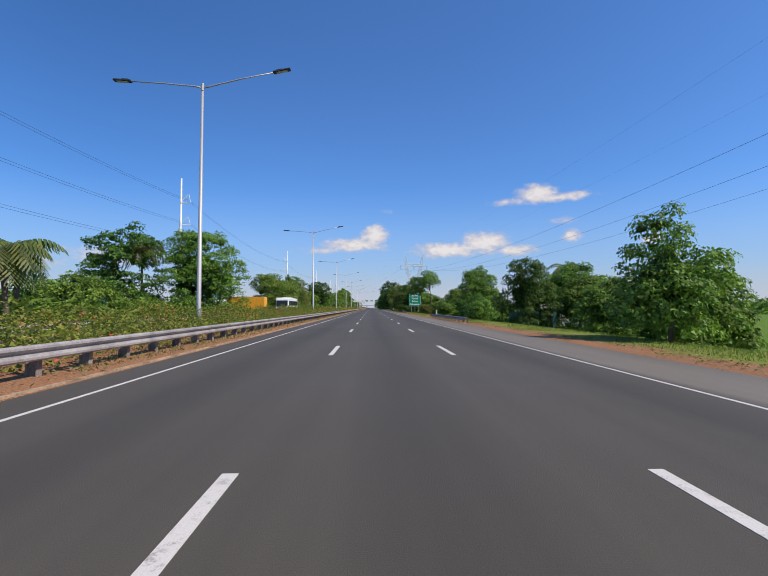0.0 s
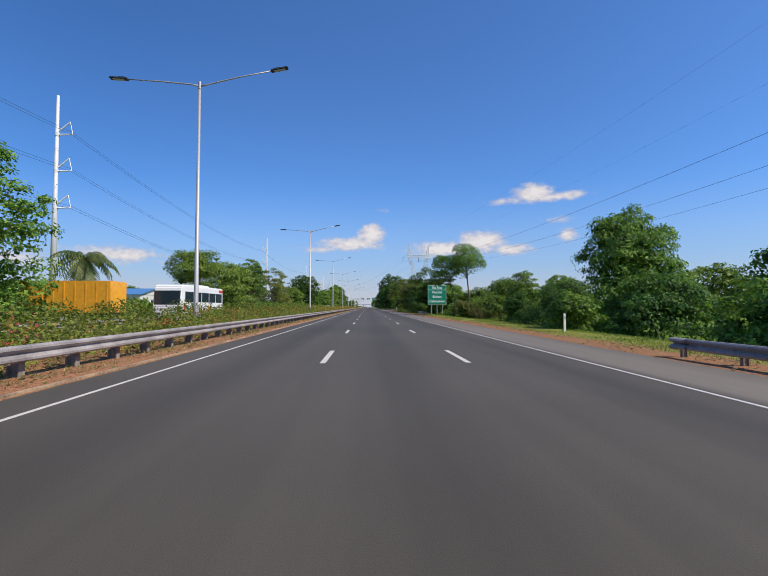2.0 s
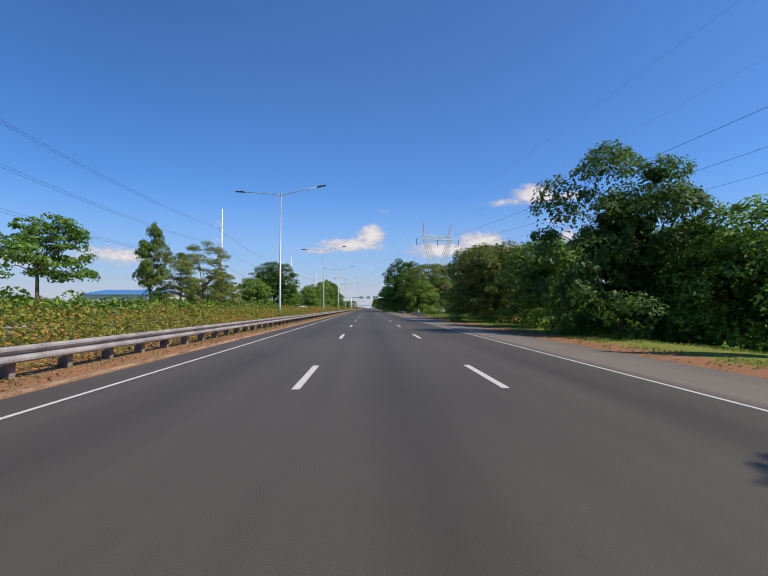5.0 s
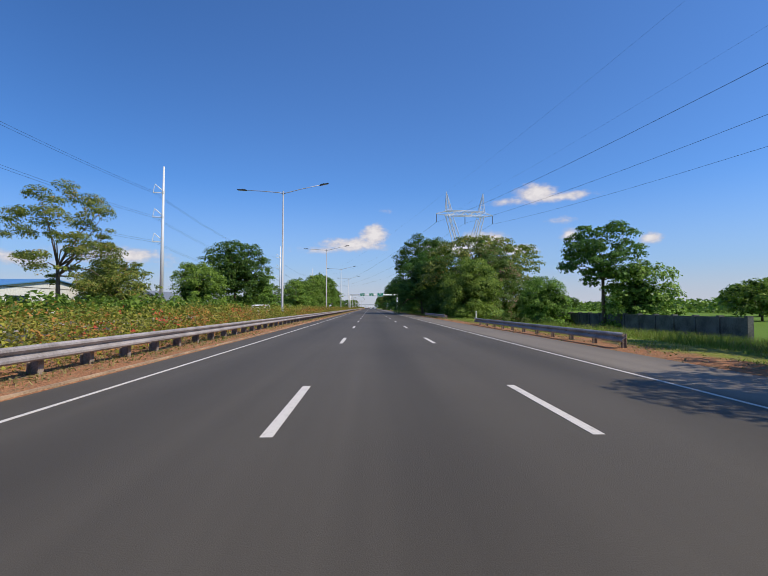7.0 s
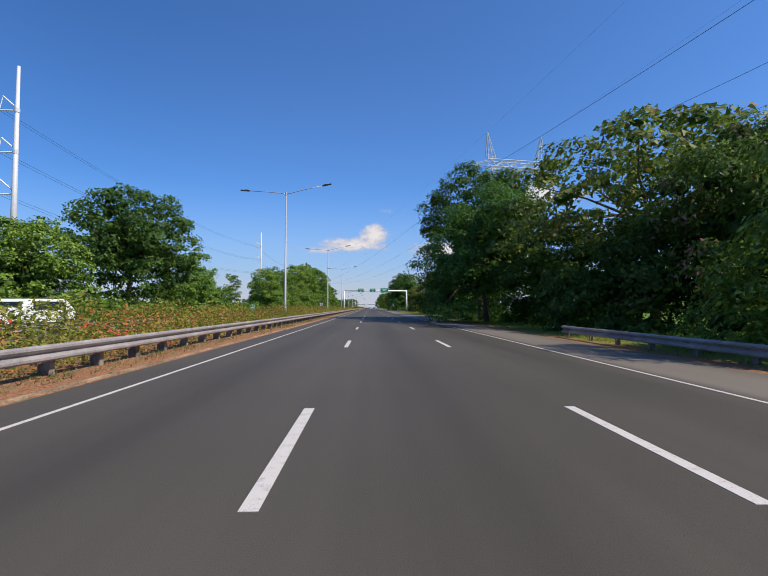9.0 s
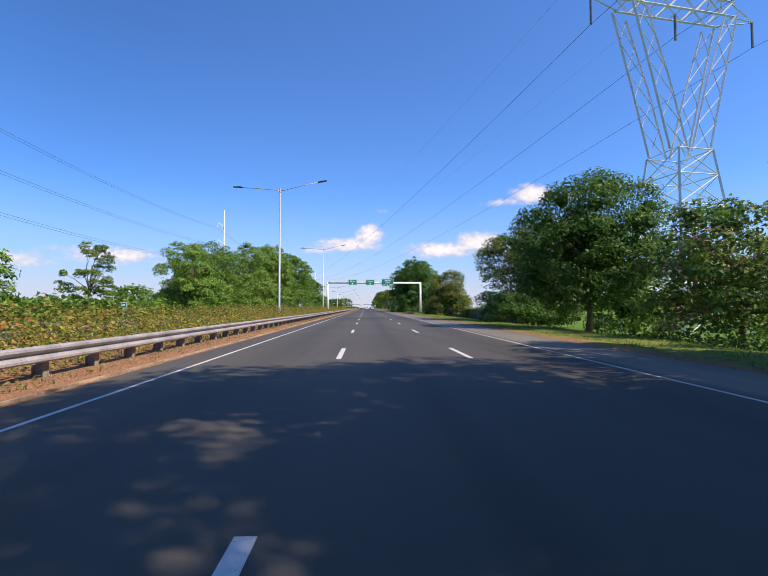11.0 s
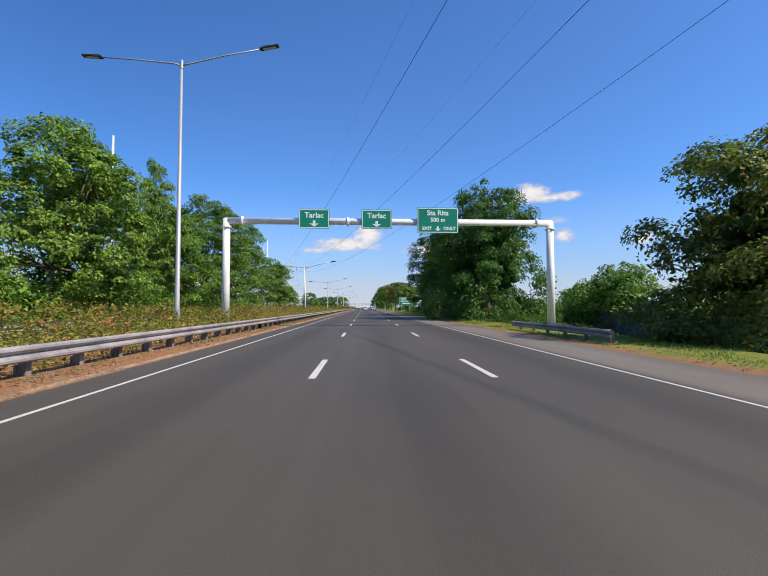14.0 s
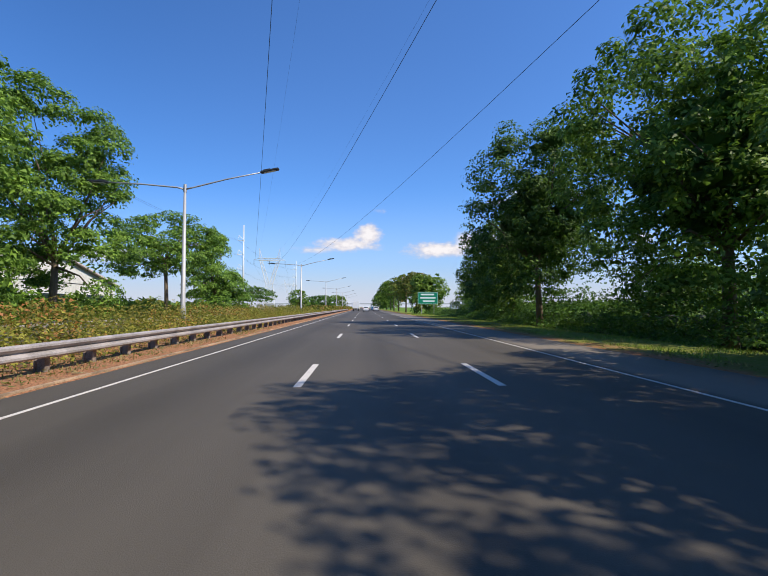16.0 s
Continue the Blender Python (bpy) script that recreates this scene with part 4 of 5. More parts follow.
# x, y, height, width, form, leaf
RIGHT_TREES = [
    (13.0, 19.2, 5.9, 5.4, "mound", "green"), (18, 24, 5.2, 5.5, "round", "green"), (22, 30, 5.4, 6, "round", "green"), (25, 43, 5.5, 7, "tree", "light"), (20, 37, 4.4, 6, "round", "green"), (23.5, 50, 6.4, 7, "round", "green"),
    (27, 58, 8, 8, "tree", "green"), (31, 72, 8.2, 9, "tree", "light"), (36, 86, 7.5, 9, "tree", "green"), (40, 102, 7.5, 10, "tree", "light"),
    (17.6, 50, 8.2, 7.4, "mound", "dark"), (13.6, 79, 2.8, 4, "round", "green"), (20.5, 84, 10.4, 9.6, "mound", "green"), (18.6, 78.5, 4.6, 7, "mound", "dark"), (23.5, 89, 5.6, 8, "mound", "green"), (16.5, 67, 3.4, 5, "round", "green"), (21, 73, 4.0, 5, "round", "green"),
    # dark leaf on the shrubs at y 94 to 100 stands in for shade
    (26, 66, 4.5, 6, "tree", "light"), (19.5, 94, 5, 6, "round", "dark"), (17.7, 100, 3.9, 4.6, "round", "dark"), (16.0, 108, 3.6, 4.6, "round", "green"), (23, 100, 5.6, 7, "round", "dark"),
    (20.5, 108, 6.8, 4.6, "tree", "light"), (25.5, 109, 6.6, 4.0, "sparse", "light"), (13.6, 112, 2.6, 3.6, "round", "olive"), (16.8, 118, 3.4, 5, "round", "green"),
    (16.8, 122.8, 11.7, 8.4, "tall", "green", -1.8), (14.8, 124.0, 7.8, 4.2, "high", "olive", -2.1), (18, 126, 5.6, 7, "round", "green"), (16.8, 126, 4.6, 4.4, "round", "light"), (18.6, 131, 5.0, 5.4, "round", "light"), (17.2, 144, 7.2, 7.2, "round", "light"),
    (24, 128, 7, 9, "tree", "green"), (30, 118, 7, 9, "tree", "green"), (28, 141, 8, 10, "tree", "green"),
    (13.2, 148, 10.2, 8.4, "round", "dark"), (18.5, 150, 7.6, 7, "round", "light"), (13.2, 157, 6.8, 7.4, "round", "green"), (12.4, 168, 8.0, 9, "round", "olive"), (21, 162, 7, 9, "tree", "green"),
    (15.2, 180, 8.9, 11, "tree", "pink"), (18.6, 189.5, 8.8, 8.8, "tree", "olive"), (23, 181, 8, 8, "tree", "green"), (18, 175, 5.0, 7, "round", "green"),
    (25.0, 223.5, 11.4, 8.8, "umbrella", "dark"), (27.8, 221.5, 7.4, 7.2, "round", "light"), (22.2, 232.6, 6.6, 7.6, "mound", "green"), (13.8, 237, 8.8, 9.4, "mound", "light"), (18.2, 246, 12.2, 12, "mound", "pink"), (20.0, 257, 15.0, 21, "umbrella", "olive"),
    (10.8, 268, 13.6, 12.4, "round", "dark"), (25, 247, 7, 8, "round", "green"), (15, 251, 7.5, 10, "round", "dark"), (15, 262, 9, 10, "round", "dark"),
    (12.4, 277, 17.0, 13.6, "lofty", "dark"), (15.5, 286, 12, 9, "tree", "dark"), (17.2, 297.5, 7.4, 8.2, "tree", "pink"), (14.5, 306.5, 10.2, 10.2, "lofty", "dark"), (17.6, 324.6, 10.8, 12.2, "tree", "pink"), (14.5, 321, 3.4, 7, "round", "dark"), (19.5, 328, 5, 8, "round", "green"),
    (21, 312, 6, 7, "round", "light"), (16.6, 370, 10.0, 9.8, "round", "olive"), (13.7, 401.5, 15.9, 15.2, "mound", "dark"), (13.2, 410, 8.6, 7.4, "round", "green"),
    (23, 392, 6.5, 8, "round", "green"), (21.5, 432, 6.0, 9, "round", "dark"), (49, 409, 12.8, 11, "umbrella", "dark"), (16.8, 421, 15.6, 14.5, "lofty", "green"), (13.9, 436, 15.2, 12, "lofty", "dark"),
    (16.6, 450, 12.0, 10, "lofty", "green"), (17.6, 463, 10.6, 9, "lofty", "dark"), (19, 477, 8.8, 8, "round", "light"), (14.5, 500, 9.5, 9, "round", "green"),
    (14, 520, 11, 10, "tree", "olive"), (13.5, 545, 12, 12, "umbrella", "olive"), (13.5, 575, 12.5, 14, "umbrella", "green"), (14, 610, 13, 15, "umbrella", "dark"),
    (15, 650, 13, 16, "umbrella", "green"), (15, 700, 13, 18, "tree", "green"), (16, 760, 13, 18, "tree", "dark"), (18, 840, 14, 20, "tree", "green"),
    (60, 470, 9, 16, "tree", "green"), (85, 440, 6, 18, "tree", "green"), (105, 420, 9, 18, "tree", "dark"),
    (90, 330, 8, 16, "tree", "green"), (110, 300, 9, 18, "tree", "green"), (75, 260, 8, 14, "tree", "green"), (95, 240, 8, 16, "tree", "green"),
]
LEFT_TREES = [
    (-40, 72, 14.8, 11, "tree", "dark"), (-29.8, 80, 16.0, 15.5, "round", "green"), (-33, 52, 6, 9, "round", "light"), (-26.5, 124.5, 10.8, 13, "tree", "light"),
    (-26.5, 136.5, 9.8, 10, "tree", "light"), (-24.5, 146, 11.6, 5, "sparse", "green"), (-27, 152, 8.8, 8, "umbrella", "dark"), (-36, 176, 12.2, 9.6, "umbrella", "green"), (-38, 206, 17, 8.4, "cone", "green"), (-31, 201, 11.2, 8, "sparse", "olive"),
    (-38.5, 233, 16.8, 11.5, "sparse", "olive"), (-36, 243, 9, 10, "tree", "olive"), (-52, 268, 10, 10, "round", "olive"), (-33.7, 289, 18.4, 17, "lofty", "dark"), (-30, 297, 13.5, 9, "tree", "green"), (-38, 276, 12.4, 13, "round", "light"),
    (-30, 308, 9, 9, "tree", "green"), (-33, 331, 9.4, 5.6, "sparse", "green"), (-38, 322, 6.6, 6, "sparse", "light"), (-36, 312, 5.5, 8, "round", "green"),
    (-28.4, 351, 12.2, 11, "tree", "light"), (-29, 361, 13.2, 15, "tree", "green"), (-27.5, 376, 15.2, 15, "tree", "light"), (-26.5, 391, 16.8, 15, "tree", "light"),
    (-25.5, 407, 19.2, 10, "cone", "green"), (-27.5, 398, 14.5, 12, "tree", "green"), (-27, 415, 15, 12, "tree", "green"), (-25.2, 424, 18.4, 14, "tree", "green"), (-24, 437, 18.6, 11, "tree", "green"), (-23, 455, 12.8, 13, "umbrella", "green"), (-21.5, 467, 13.0, 10, "cone", "green"),
    (-45, 565, 9.5, 26, "umbrella", "dark"), (-60, 580, 9, 20, "umbrella", "green"), (-34, 640, 11, 12, "tree", "green"), (-30, 720, 10, 20, "tree", "dark"), (-28, 800, 12, 26, "tree", "green"),
    (-70, 420, 9, 20, "tree", "green"), (-75, 330, 8, 18, "tree", "green"), (-80, 200, 9, 18, "tree", "green"), (-70, 130, 8, 16, "tree", "green"), (-64, 90, 8, 14, "tree", "green"),
]
for i, spec in enumerate(RIGHT_TREES):
    tree(*spec, seed=i)
for i, spec in enumerate(LEFT_TREES):
    tree(*spec, seed=200 + i, setting="past the opposite carriageway")
for i, spec in enumerate(((-25.5, 32.5, 7.4), (-29, 38, 8.8), (-38, 76, 15.4), (-36, 109, 10.5), (38, 84.5, 13.2), (53, 134, 12.0), (-52, 262, 10.5))):
    palm(*spec, i)


def undergrowth(name, label, y0, y1, x0, x1, low, high, per_metre, size, mat, seed, wave=0.12, category="hedge", gate=-9.0):
    """A long uneven strip of low leafy growth; the height changes from place to place."""
    rng = np.random.default_rng(seed)
    n = int((y1 - y0) * per_metre)
    y = rng.uniform(y0, y1, n)
    u = rng.random(n)
    x = x0 + (x1 - x0) * u
    bump = np.array([noise.noise((a * 0.55, b * wave * 3, seed)) * 0.65 + noise.noise((a * 1.7, b * 0.9, seed + 5)) * 0.4 for a, b in zip(x, y)])
    side = np.clip(np.minimum(u, 1 - u) * 5, 0.25, 1) * np.clip(np.minimum(y - y0, y1 - y) / (3 * high), 0.2, 1)
    top = (low + (high - low) * np.clip(0.5 + bump, 0, 1)) * side
    z = top * rng.random(n) ** 0.38
    base = np.array([ground_height(a) for a in x])
    c = np.stack([x, y, base + z], 1)
    out = np.stack([(u - 0.5) * 1.2, np.zeros(n), np.full(n, 0.7)], 1)
    if gate > -1:
        keep = np.array([noise.noise((a * 0.9, b * 0.8, seed * 1.7)) for a, b in zip(x, y)]) > gate
        c, out = c[keep], out[keep]
    ob = new(name, quads_mesh(name, leaves(rng, c, out, size, 0.8, 0.62), mat))
    return tagged(ob, label, category, kind="stuff")


MEDIAN = "unclipped bougainvillea hedge with green and rusty leaves in the median"
for y0, y1, mat, k in ((0, 125, HEDGE_GREEN, 11), (125, 265, HEDGE, 51), (265, 480, HEDGE_DULL, 61)):
    undergrowth("hedge", MEDIAN, y0, y1, -9.0, -6.75, 0.2, 1.2, 430, 0.088, mat, k, 0.2)
    undergrowth("hedge", MEDIAN, y0, y1, -12.9, -8.4, 0.6, 1.7, 470, 0.114, mat, k + 1, 0.16)
undergrowth("hedge", MEDIAN, 480, 800, -12.8, -7.2, 0.9, 1.7, 60, 0.5, HEDGE, 15)
BLOOM = "clusters of red bougainvillea blossom on the median hedge"
for y0, y1, many, k in ((8, 130, 80, 16), (185, 262, 190, 36), (262, 345, 30, 46), (345, 410, 110, 56)):
    undergrowth("bougainvillea_flowers", BLOOM, y0, y1, -10.2, -6.75, 0.35, 1.45, many, 0.085, FLOWER, k, 0.3, "flowers", 0.22)
undergrowth("roadside_scrub", "tangled green scrub below the trees past the opposite carriageway", -10, 480, -34, -26.5, 1.2, 3.6, 140, 0.48, LEAF["green"], 17, 0.1, "scrub")
undergrowth("roadside_scrub", "tangled green scrub below the trees past the opposite carriageway", 338, 446, -29, -22.5, 1.5, 4.6, 260, 0.32, LEAF["green"], 27, 0.1, "scrub")
undergrowth("roadside_scrub", "tangled green scrub below the trees on the outer verge", 104, 190, 14.4, 20, 0.3, 3.2, 340, 0.2, LEAF["green"], 18, 0.1, "scrub")
# this stretch takes the dark leaf colour in place of tree shade
undergrowth("roadside_scrub", "tangled scrub coloured dark to stand in for the shade of roadside trees", 86, 104, 15.2, 20, 0.4, 3.4, 340, 0.2, LEAF["dark"], 29, 0.1, "scrub")
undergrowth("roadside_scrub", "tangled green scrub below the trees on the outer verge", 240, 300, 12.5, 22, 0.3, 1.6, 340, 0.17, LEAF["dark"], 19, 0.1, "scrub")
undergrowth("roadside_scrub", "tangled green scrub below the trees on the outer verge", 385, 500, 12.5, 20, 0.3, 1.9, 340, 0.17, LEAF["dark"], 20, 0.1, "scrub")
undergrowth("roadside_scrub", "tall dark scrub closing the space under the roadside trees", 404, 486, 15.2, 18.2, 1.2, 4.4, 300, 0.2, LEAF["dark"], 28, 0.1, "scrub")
undergrowth("far_woods", "distant line of green woods beyond the open field", 150, 900, 150, 190, 3, 8, 22, 2.2, LEAF["green"], 21, 0.02, "woods")
undergrowth("far_woods", "distant line of green woods beyond the far carriageway", 0, 1000, -190, -140, 3, 8, 22, 2.2, LEAF["green"], 22, 0.02, "woods")


def grass(name, label, y0, y1, x0, x1, n, height, seed, mat=GRASS):
    rng = np.random.default_rng(seed)
    x, y = rng.uniform(x0, x1, n), rng.uniform(y0, y1, n)
    keep = np.array([noise.noise((a * 0.5, b * 0.3, seed)) + 0.25 * (a - (x0 + x1) / 2) / (x1 - x0) for a, b in zip(x, y)]) > -0.12
    x, y = x[keep], y[keep]
    k = len(x)
    z = np.array([ground_height(a) for a in x]) - 0.02
    h = height * rng.uniform(0.5, 1.4, k)
    a = rng.uniform(0, 2 * math.pi, k)
    w = 0.008 + 0.016 * rng.random(k)
    dx, dy = np.cos(a) * w, np.sin(a) * w
    lx, ly = rng.normal(size=k) * h * 0.45, rng.normal(size=k) * h * 0.45
    q = np.empty((k, 3, 3))
    q[:, 0] = np.stack([x - dx, y - dy, z], 1)
    q[:, 1] = np.stack([x + dx, y + dy, z], 1)
    q[:, 2] = np.stack([x + lx, y + ly, z + h], 1)
    return tagged(new(name, quads_mesh(name, q, mat)), label, "grass", kind="stuff")


grass("verge_grass", "short tufted green grass on the outer verge", 0, 240, 9.2, 14, 90000, 0.11, 31)
grass("verge_grass", "short tufted green grass on the outer verge", 240, 500, 9.0, 14, 95000, 0.11, 32)
grass("verge_grass", "tall bright green grass at the foot of the embankment", 188, 212, 13, 24, 24000, 0.5, 34)
grass("dry_reeds", "tall dry brown reeds at the edge of the outer verge", 106, 123, 14.0, 16.6, 7000, 1.7, 35, DRY)
grass("median_weeds", "dry weeds and grass below the median guardrail", 0, 430, -7.8, -5.7, 50000, 0.09, 33, DRY)


def litter(name, label, y0, y1, x0, x1, n, size, mat, seed):
    rng = np.random.default_rng(seed)
    u = rng.normal(0.5, 0.24, n)
    x, y = x0 + (x1 - x0) * np.clip(u, 0, 1), rng.uniform(y0, y1, n)
    keep = np.array([noise.noise((a * 0.9, b * 0.5, seed)) for a, b in zip(x, y)]) > -0.15
    x, y = x[keep], y[keep]
    z = np.array([ground_height(a) for a in x]) + 0.02 + rng.random(len(x)) * 0.04
    c = np.stack([x, y, z], 1)
    up = np.tile([0.0, 0.0, 1.2], (len(x), 1))
    return tagged(new(name, quads_mesh(name, leaves(rng, c, up, size, 0.7, 0.35), mat)), label, "leaf litter", kind="stuff")


litter("leaf_litter", "dry fallen leaves on the soil along the median guardrail", 0, 430, -7.4, -5.4, 26000, 0.09, DRY, 41)
litter("leaf_litter", "dry fallen leaves along the edge of the outer shoulder", 0, 480, 7.7, 10.2, 26000, 0.09, DRY, 42)

# ---- walls, buildings ----
def panel_wall(name, label, x, y0, y1, base, top, mat, step=2.5, x_end=None):
    w = thing(name, label, "wall")
    x_end = x if x_end is None else x_end
    n = int((y1 - y0) / step)
    for i in range(n):
        a = y0 + i * step
        xa = x + (x_end - x) * i / n
        part("panel", Shape().box(xa - 0.06, xa + 0.06, a + 0.08, a + step - 0.08, base, top), mat, w)
        part("pillar", Shape().box(xa - 0.2, xa + 0.2, a - 0.14, a + 0.14, base, top + 0.1), mat, w)
    return w


panel_wall("boundary_wall", "weathered grey concrete boundary wall of panels and pillars beside the field", 20.5, 335, 405, -1.2, 0.95, CONCRETE, 2.5, 21.5)
panel_wall("boundary_wall", "weathered grey concrete boundary wall of panels and pillars beside the field", 25.0, 205, 250, -1.4, 0.65, CONCRETE, 2.5, 26.0)
panel_wall("boundary_wall", "weathered grey concrete boundary wall of panels and pillars below trees", 18.5, 420, 500, -1.2, 0.8, CONCRETE, 2.5)
panel_wall("sheet_fence", "dark teal corrugated sheet fence behind the guardrail", 20.2, 49, 65, -1.1, 0.75, TEAL_SHEET, 2.0)


def shed(x, y, w, d, h, roof_h, roof, wall, label, turn=0):
    b = thing("building", label, "building", at=pose(x, y, -1.2, 0, 0, turn))
    part("wall", Shape().box(-w / 2, w / 2, -d / 2, d / 2, 0, h), wall, b)
    s = Shape()
    s.sweep([(-w / 2 - 0.5, h - 0.1), (0, h + roof_h), (w / 2 + 0.5, h - 0.1), (w / 2 + 0.5, h + 0.08), (0, h + roof_h + 0.2), (-w / 2 - 0.5, h + 0.08)], -d / 2 - 0.5, d / 2 + 0.5)
    part("roof", s, roof, b)
    part("gable", Shape().sweep([(-w / 2, h - 0.12), (w / 2, h - 0.12), (0, h + roof_h - 0.05)], -d / 2, -d / 2 + 0.15), wall, b)
    for k in range(3):
        cx = -w / 2 + w * (k + 0.5) / 3
        win = part("window", Shape().box(cx - w * 0.09, cx + w * 0.09, -d / 2 - 0.03, -d / 2 + 0.02, h * 0.4, h * 0.75), GLASS, b)
        part("sill", Shape().box(cx - w * 0.1, cx + w * 0.1, -d / 2 - 0.1, -d / 2 - 0.03, h * 0.36, h * 0.4), CONCRETE, win)
    return b


shed(-68, 262, 26, 18, 6.0, 1.6, ROOF_BLUE, WALL_PALE, "low warehouse with a blue sheet roof behind trees", 90)
shed(-62, 310, 10, 14, 4.4, 2.6, ROOF_GREY, WALL_PALE, "pale gabled house with a dark roof beyond the opposite carriageway")
shed(-70, 318, 9, 10, 3.6, 1.6, ROOF_RED, WALL_PALE, "small house with a red tiled roof beyond the opposite carriageway")
shed(-60, 168, 14, 10, 5.5, 1.5, ROOF_BLUE, WALL_PALE, "house with a blue sheet roof behind trees", 90)
shed(-43, 455, 26, 14, 5.5, 3.4, ROOF_PALE, WALL_PALE, "large shed with a pale grey roof behind trees", 90)
shed(-62, 97, 10, 9, 6.4, 1.2, ROOF_BLUE, CAR_BLUE, "blue-painted building seen between trees", 90)
shed(-61, 291, 11, 9, 3.6, 1.2, ROOF_RED, CAR_BLUE, "low blue house with a reddish roof seen between trees", 90)
shed(25.5, 60, 8, 9, 2.4, 0.5, ROOF_PALE, WALL_PALE, "low house with a pinkish sheet roof behind the fence")


# ---- vehicles ----
def wheel(parent, x, y, r, w):
    t = part("wheel", Shape().tube([(x - w / 2, y, r), (x - w / 2 + 0.03, y, r), (x + w / 2 - 0.03, y, r), (x + w / 2, y, r)], [r * 0.9, r, r, r * 0.9], 18), RUBBER, parent, "black tyre")
    part("rim", Shape().tube([(x - w / 2 - 0.01, y, r), (x + w / 2 + 0.01, y, r)], [r * 0.55, r * 0.55], 14), LENS, t, "grey rim")


def profile_body(w, side, bevel=0.08):
    """A body from its side outline of (y, z) points."""
    b = bmesh.new()
    left = [b.verts.new((-w / 2, y, z)) for y, z in side]
    right = [b.verts.new((w / 2, y, z)) for y, z in side]
    b.faces.new(left[::-1])
    b.faces.new(right)
    for i in range(len(side)):
        j = (i + 1) % len(side)
        b.faces.new((left[i], left[j], right[j], right[i]))
    bmesh.ops.recalc_face_normals(b, faces=list(b.faces))
    bmesh.ops.bevel(b, geom=list(b.edges), offset=bevel, segments=2, affect="EDGES")
    return Shape().add(b)


def car(x, y, turn, paint, label, group="vehicles far ahead", size=1.0):
    c = thing("car", label, "car", group, pose(x, y, 0, 0, 0, turn) @ Matrix.Scale(size, 4))
    part("body", profile_body(1.75, [(-2.1, 0.3), (2.15, 0.3), (2.2, 0.7), (1.2, 0.95), (0.55, 1.42), (-1.5, 1.45), (-2.15, 0.95)]), paint, c)
    part("rear_window", Shape().box(-0.62, 0.62, -2.02, -1.72, 1.0, 1.34), GLASS, c, "dark glass")
    part("windscreen", Shape().box(-0.66, 0.66, 0.72, 1.02, 0.98, 1.3), GLASS, c, "dark glass")
    for sx in (-1, 1):
        part("side_window", Shape().box(sx * 0.875 - 0.01, sx * 0.875 + 0.01, -1.4, 0.5, 0.98, 1.32), GLASS, c, "dark glass")
        part("tail_light", Shape().box(sx * 0.72 - 0.12, sx * 0.72 + 0.12, -2.17, -2.1, 0.78, 0.95), CAR_RED, c, "red light")
        for yy in (-1.35, 1.35):
            wheel(c, sx * 0.78, yy, 0.32, 0.2)
    return c


def bus(x, y, turn):
    b = thing("bus", "white coach with dark windows and painted sides past the median", "bus", at=pose(x, y, 0, 0, 0, turn))
    part("body", profile_body(2.5, [(-5.6, 0.35), (5.6, 0.35), (5.75, 1.3), (5.45, 3.1), (5.2, 3.3), (-5.6, 3.3)], 0.1), CAR_WHITE, b)
    part("windscreen", Shape().box(-1.1, 1.1, 5.5, 5.72, 1.5, 2.75), GLASS, b, "dark glass")
    part("roof_unit", Shape().box(-0.8, 0.8, -2.5, 1.5, 3.28, 3.48, bevel=0.06), CAR_WHITE, b)
    for sx in (-1, 1):
        for k in range(5):
            part("side_window", Shape().box(sx * 1.25 - 0.015, sx * 1.25 + 0.015, -5.2 + k * 2.05, -3.3 + k * 2.05, 1.75, 2.7), GLASS, b, "dark tinted glass")
        part("rear_flash", Shape().box(sx * 1.25 - 0.014, sx * 1.25 + 0.014, -5.45, -4.3, 2.82, 3.12), CAR_RED, b, "red block above the windows")
        rng = random.Random(7)
        for k in range(16):
            y, z, wide, high = -5.2 + k * 0.66, rng.uniform(0.6, 1.2), rng.uniform(0.25, 0.7), rng.uniform(0.2, 0.55)
            paint = (CAR_RED, YELLOW, CAR_RED, YELLOW, CAR_BLUE)[k % 5]
            part("livery_patch", Shape().box(sx * 1.25 - 0.012, sx * 1.25 + 0.012, y, y + wide, z, z + high, bevel=0.01), paint, b, "bright painted patch")
        part("headlight", Shape().box(sx * 0.95 - 0.2, sx * 0.95 + 0.2, 5.66, 5.78, 0.75, 0.95), LENS, b, "clear headlight")
        for yy in (-3.4, 3.7):
            wheel(b, sx * 1.12, yy, 0.5, 0.3)
    return b


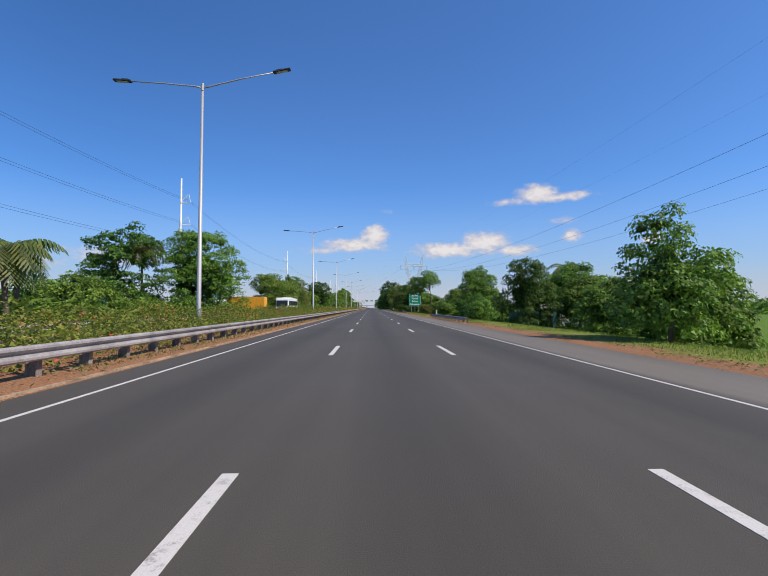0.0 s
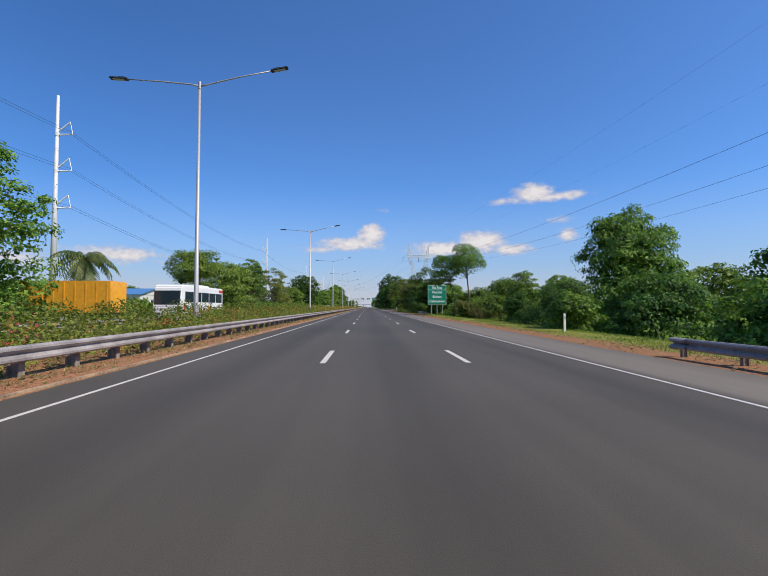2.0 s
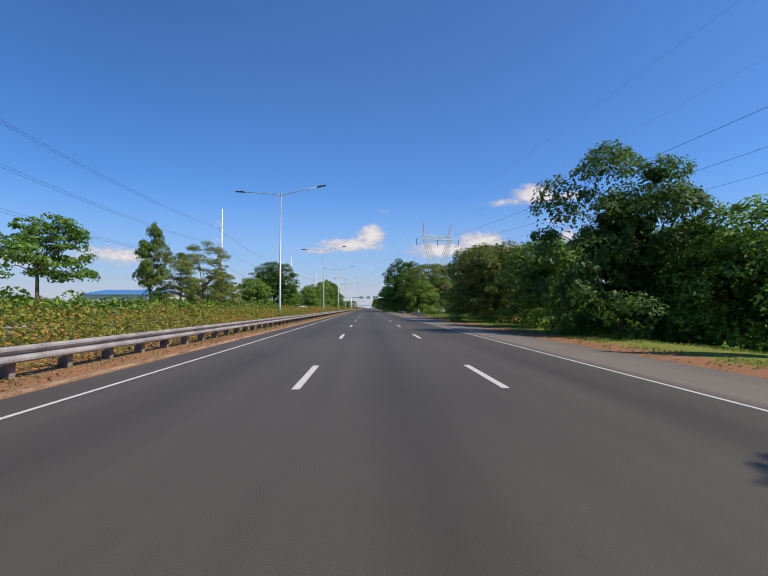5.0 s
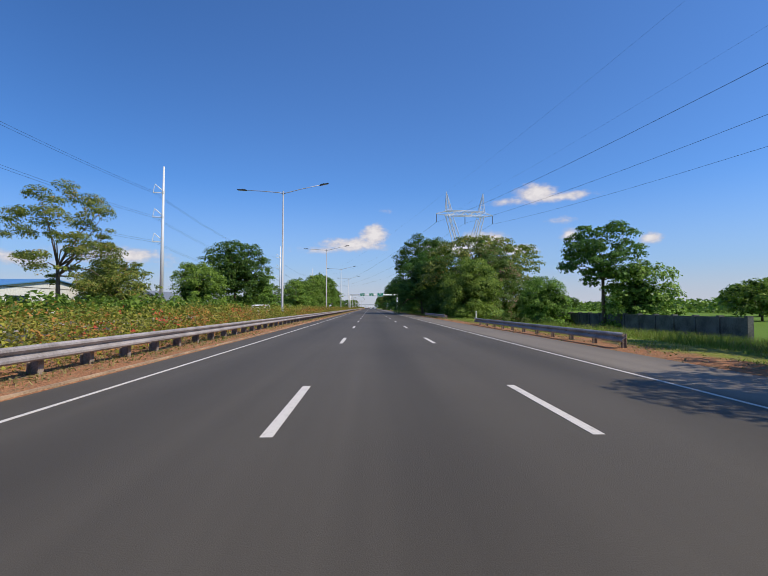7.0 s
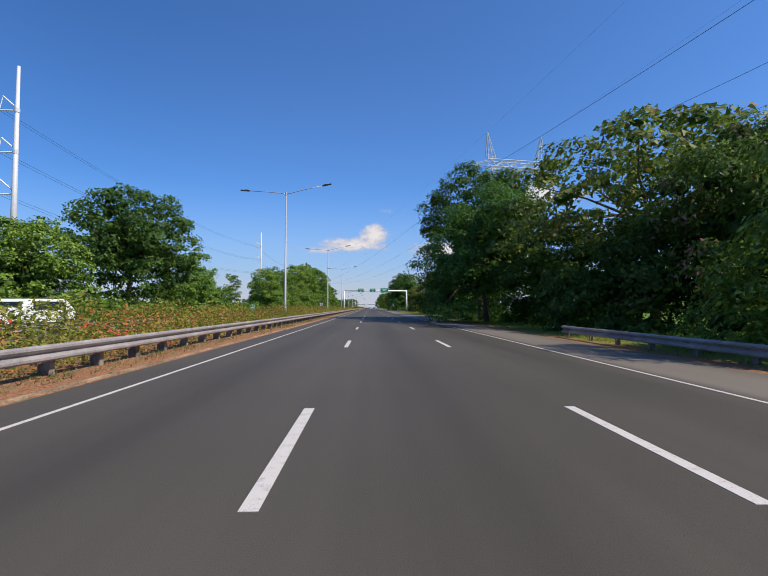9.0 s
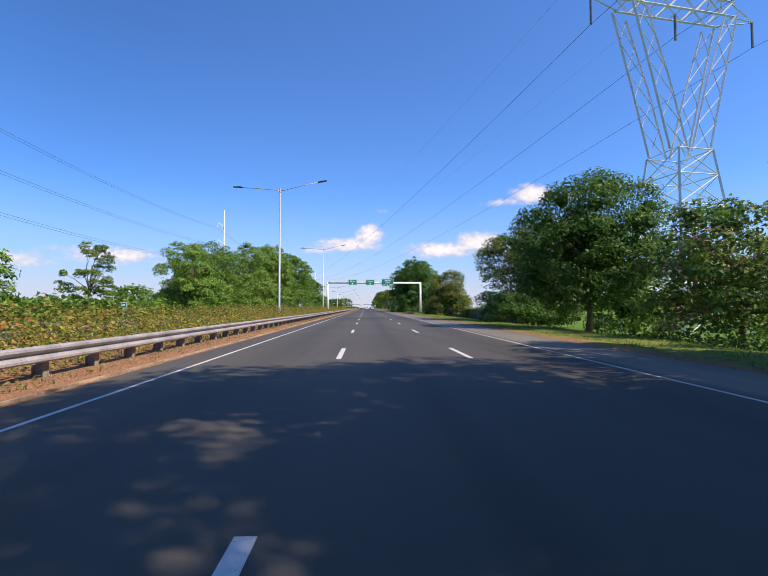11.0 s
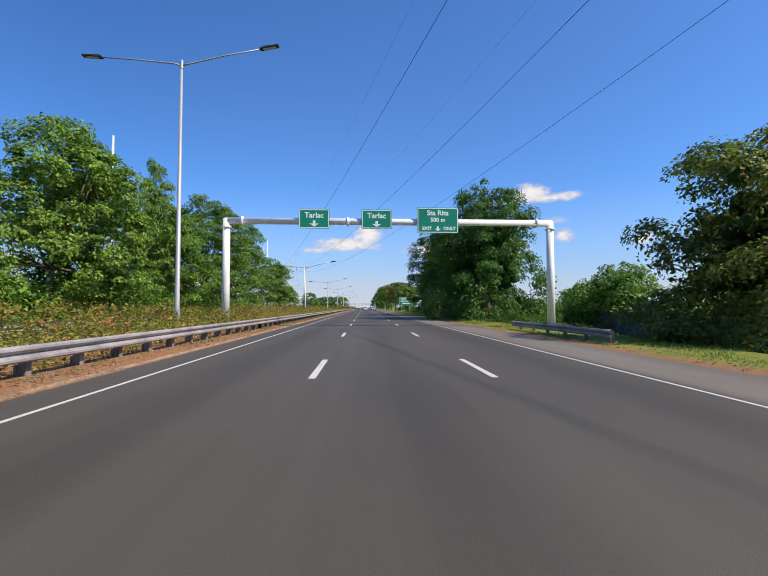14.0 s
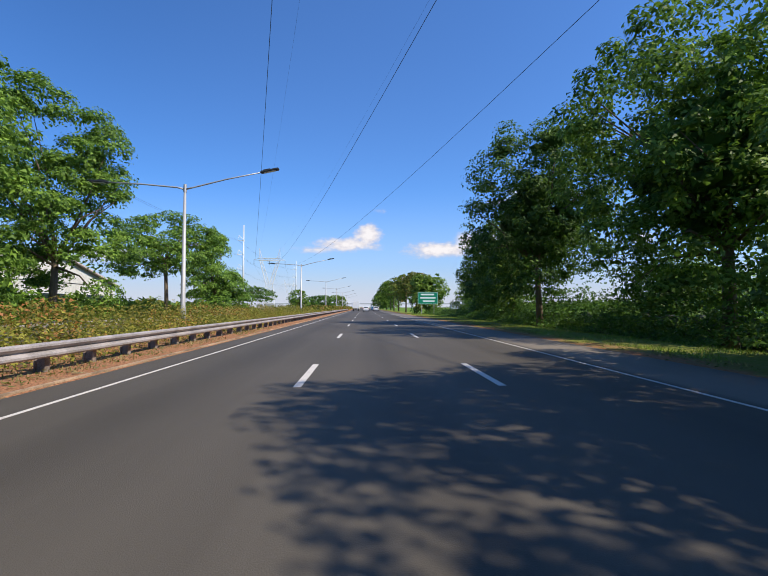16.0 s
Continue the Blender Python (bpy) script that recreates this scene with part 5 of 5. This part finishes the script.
def truck(x, y, turn, paint, label, tail=-3.8):
    t = thing("truck", label, "truck", at=pose(x, y, -0.1, 0, 0, turn))
    part("cab", profile_body(2.3, [(1.9, 0.5), (3.9, 0.5), (4.0, 1.4), (3.7, 2.5), (1.9, 2.6)], 0.08), CAR_WHITE, t, "white cab")
    part("cargo_box", Shape().box(-1.2, 1.2, tail, 1.75, 0.95, 3.45, bevel=0.03), paint, t)
    for k in range(9):
        y0 = tail + 0.2 + k * (1.4 - tail) / 8
        for sx in (-1, 1):
            part("rib", Shape().box(sx * 1.2 - 0.02, sx * 1.2 + 0.02, y0, y0 + 0.1, 1.05, 3.35), paint, t)
    part("chassis", Shape().box(-0.45, 0.45, tail + 0.1, 3.6, 0.6, 0.95), DARK_METAL, t)
    part("windscreen", Shape().box(-0.95, 0.95, 3.62, 3.9, 1.5, 2.2), GLASS, t, "dark glass")
    for sx in (-1, 1):
        part("side_window", Shape().box(sx * 1.15 - 0.01, sx * 1.15 + 0.012, 2.6, 3.5, 1.55, 2.2), GLASS, t, "dark glass")
        for yy in (-2.6, -1.6, 2.9):
            wheel(t, sx * 0.98, yy, 0.48, 0.28)
    return t


truck(-25.3, 87.2, 90, YELLOW, "yellow box truck with a white cab standing across the opposite carriageway", -5.2)
bus(-17.6, 96, 180)
truck(-2.8, 565, 0, CAR_WHITE, "white box truck far ahead on the road")
car(0.7, 540, 0, CAR_WHITE, "white car far ahead on the road")
car(4.1, 600, 0, CAR_BLUE, "dark blue car far ahead on the road")
car(4.2, 556, 0, CAR_WHITE, "white car far ahead in the outer lane")
car(0.9, 582, 0, CAR_RED, "red car far ahead on the road")
car(-17.5, 248.5, 180, CAR_WHITE, "white tall car on the opposite carriageway behind the hedge", size=1.22)


# ---- distant overpass ----
bridge = thing("overpass", "pale concrete overpass crossing the road in the hazy distance", "overpass", at=pose(0, 1150, 0))
part("deck", Shape().box(-160, 160, -5, 5, 6.0, 7.6), HAZE_GREY, bridge)
for px in (-60, -28, -10, 12, 40, 80):
    part("pier", Shape().box(px - 0.9, px + 0.9, -1.2, 1.2, -1.0, 6.0), HAZE_GREY, bridge)
for px in (-160, 160):
    part("abutment", Shape().box(px - 15, px + 15, -6, 6, -1.5, 6.5), HAZE_GREY, bridge)
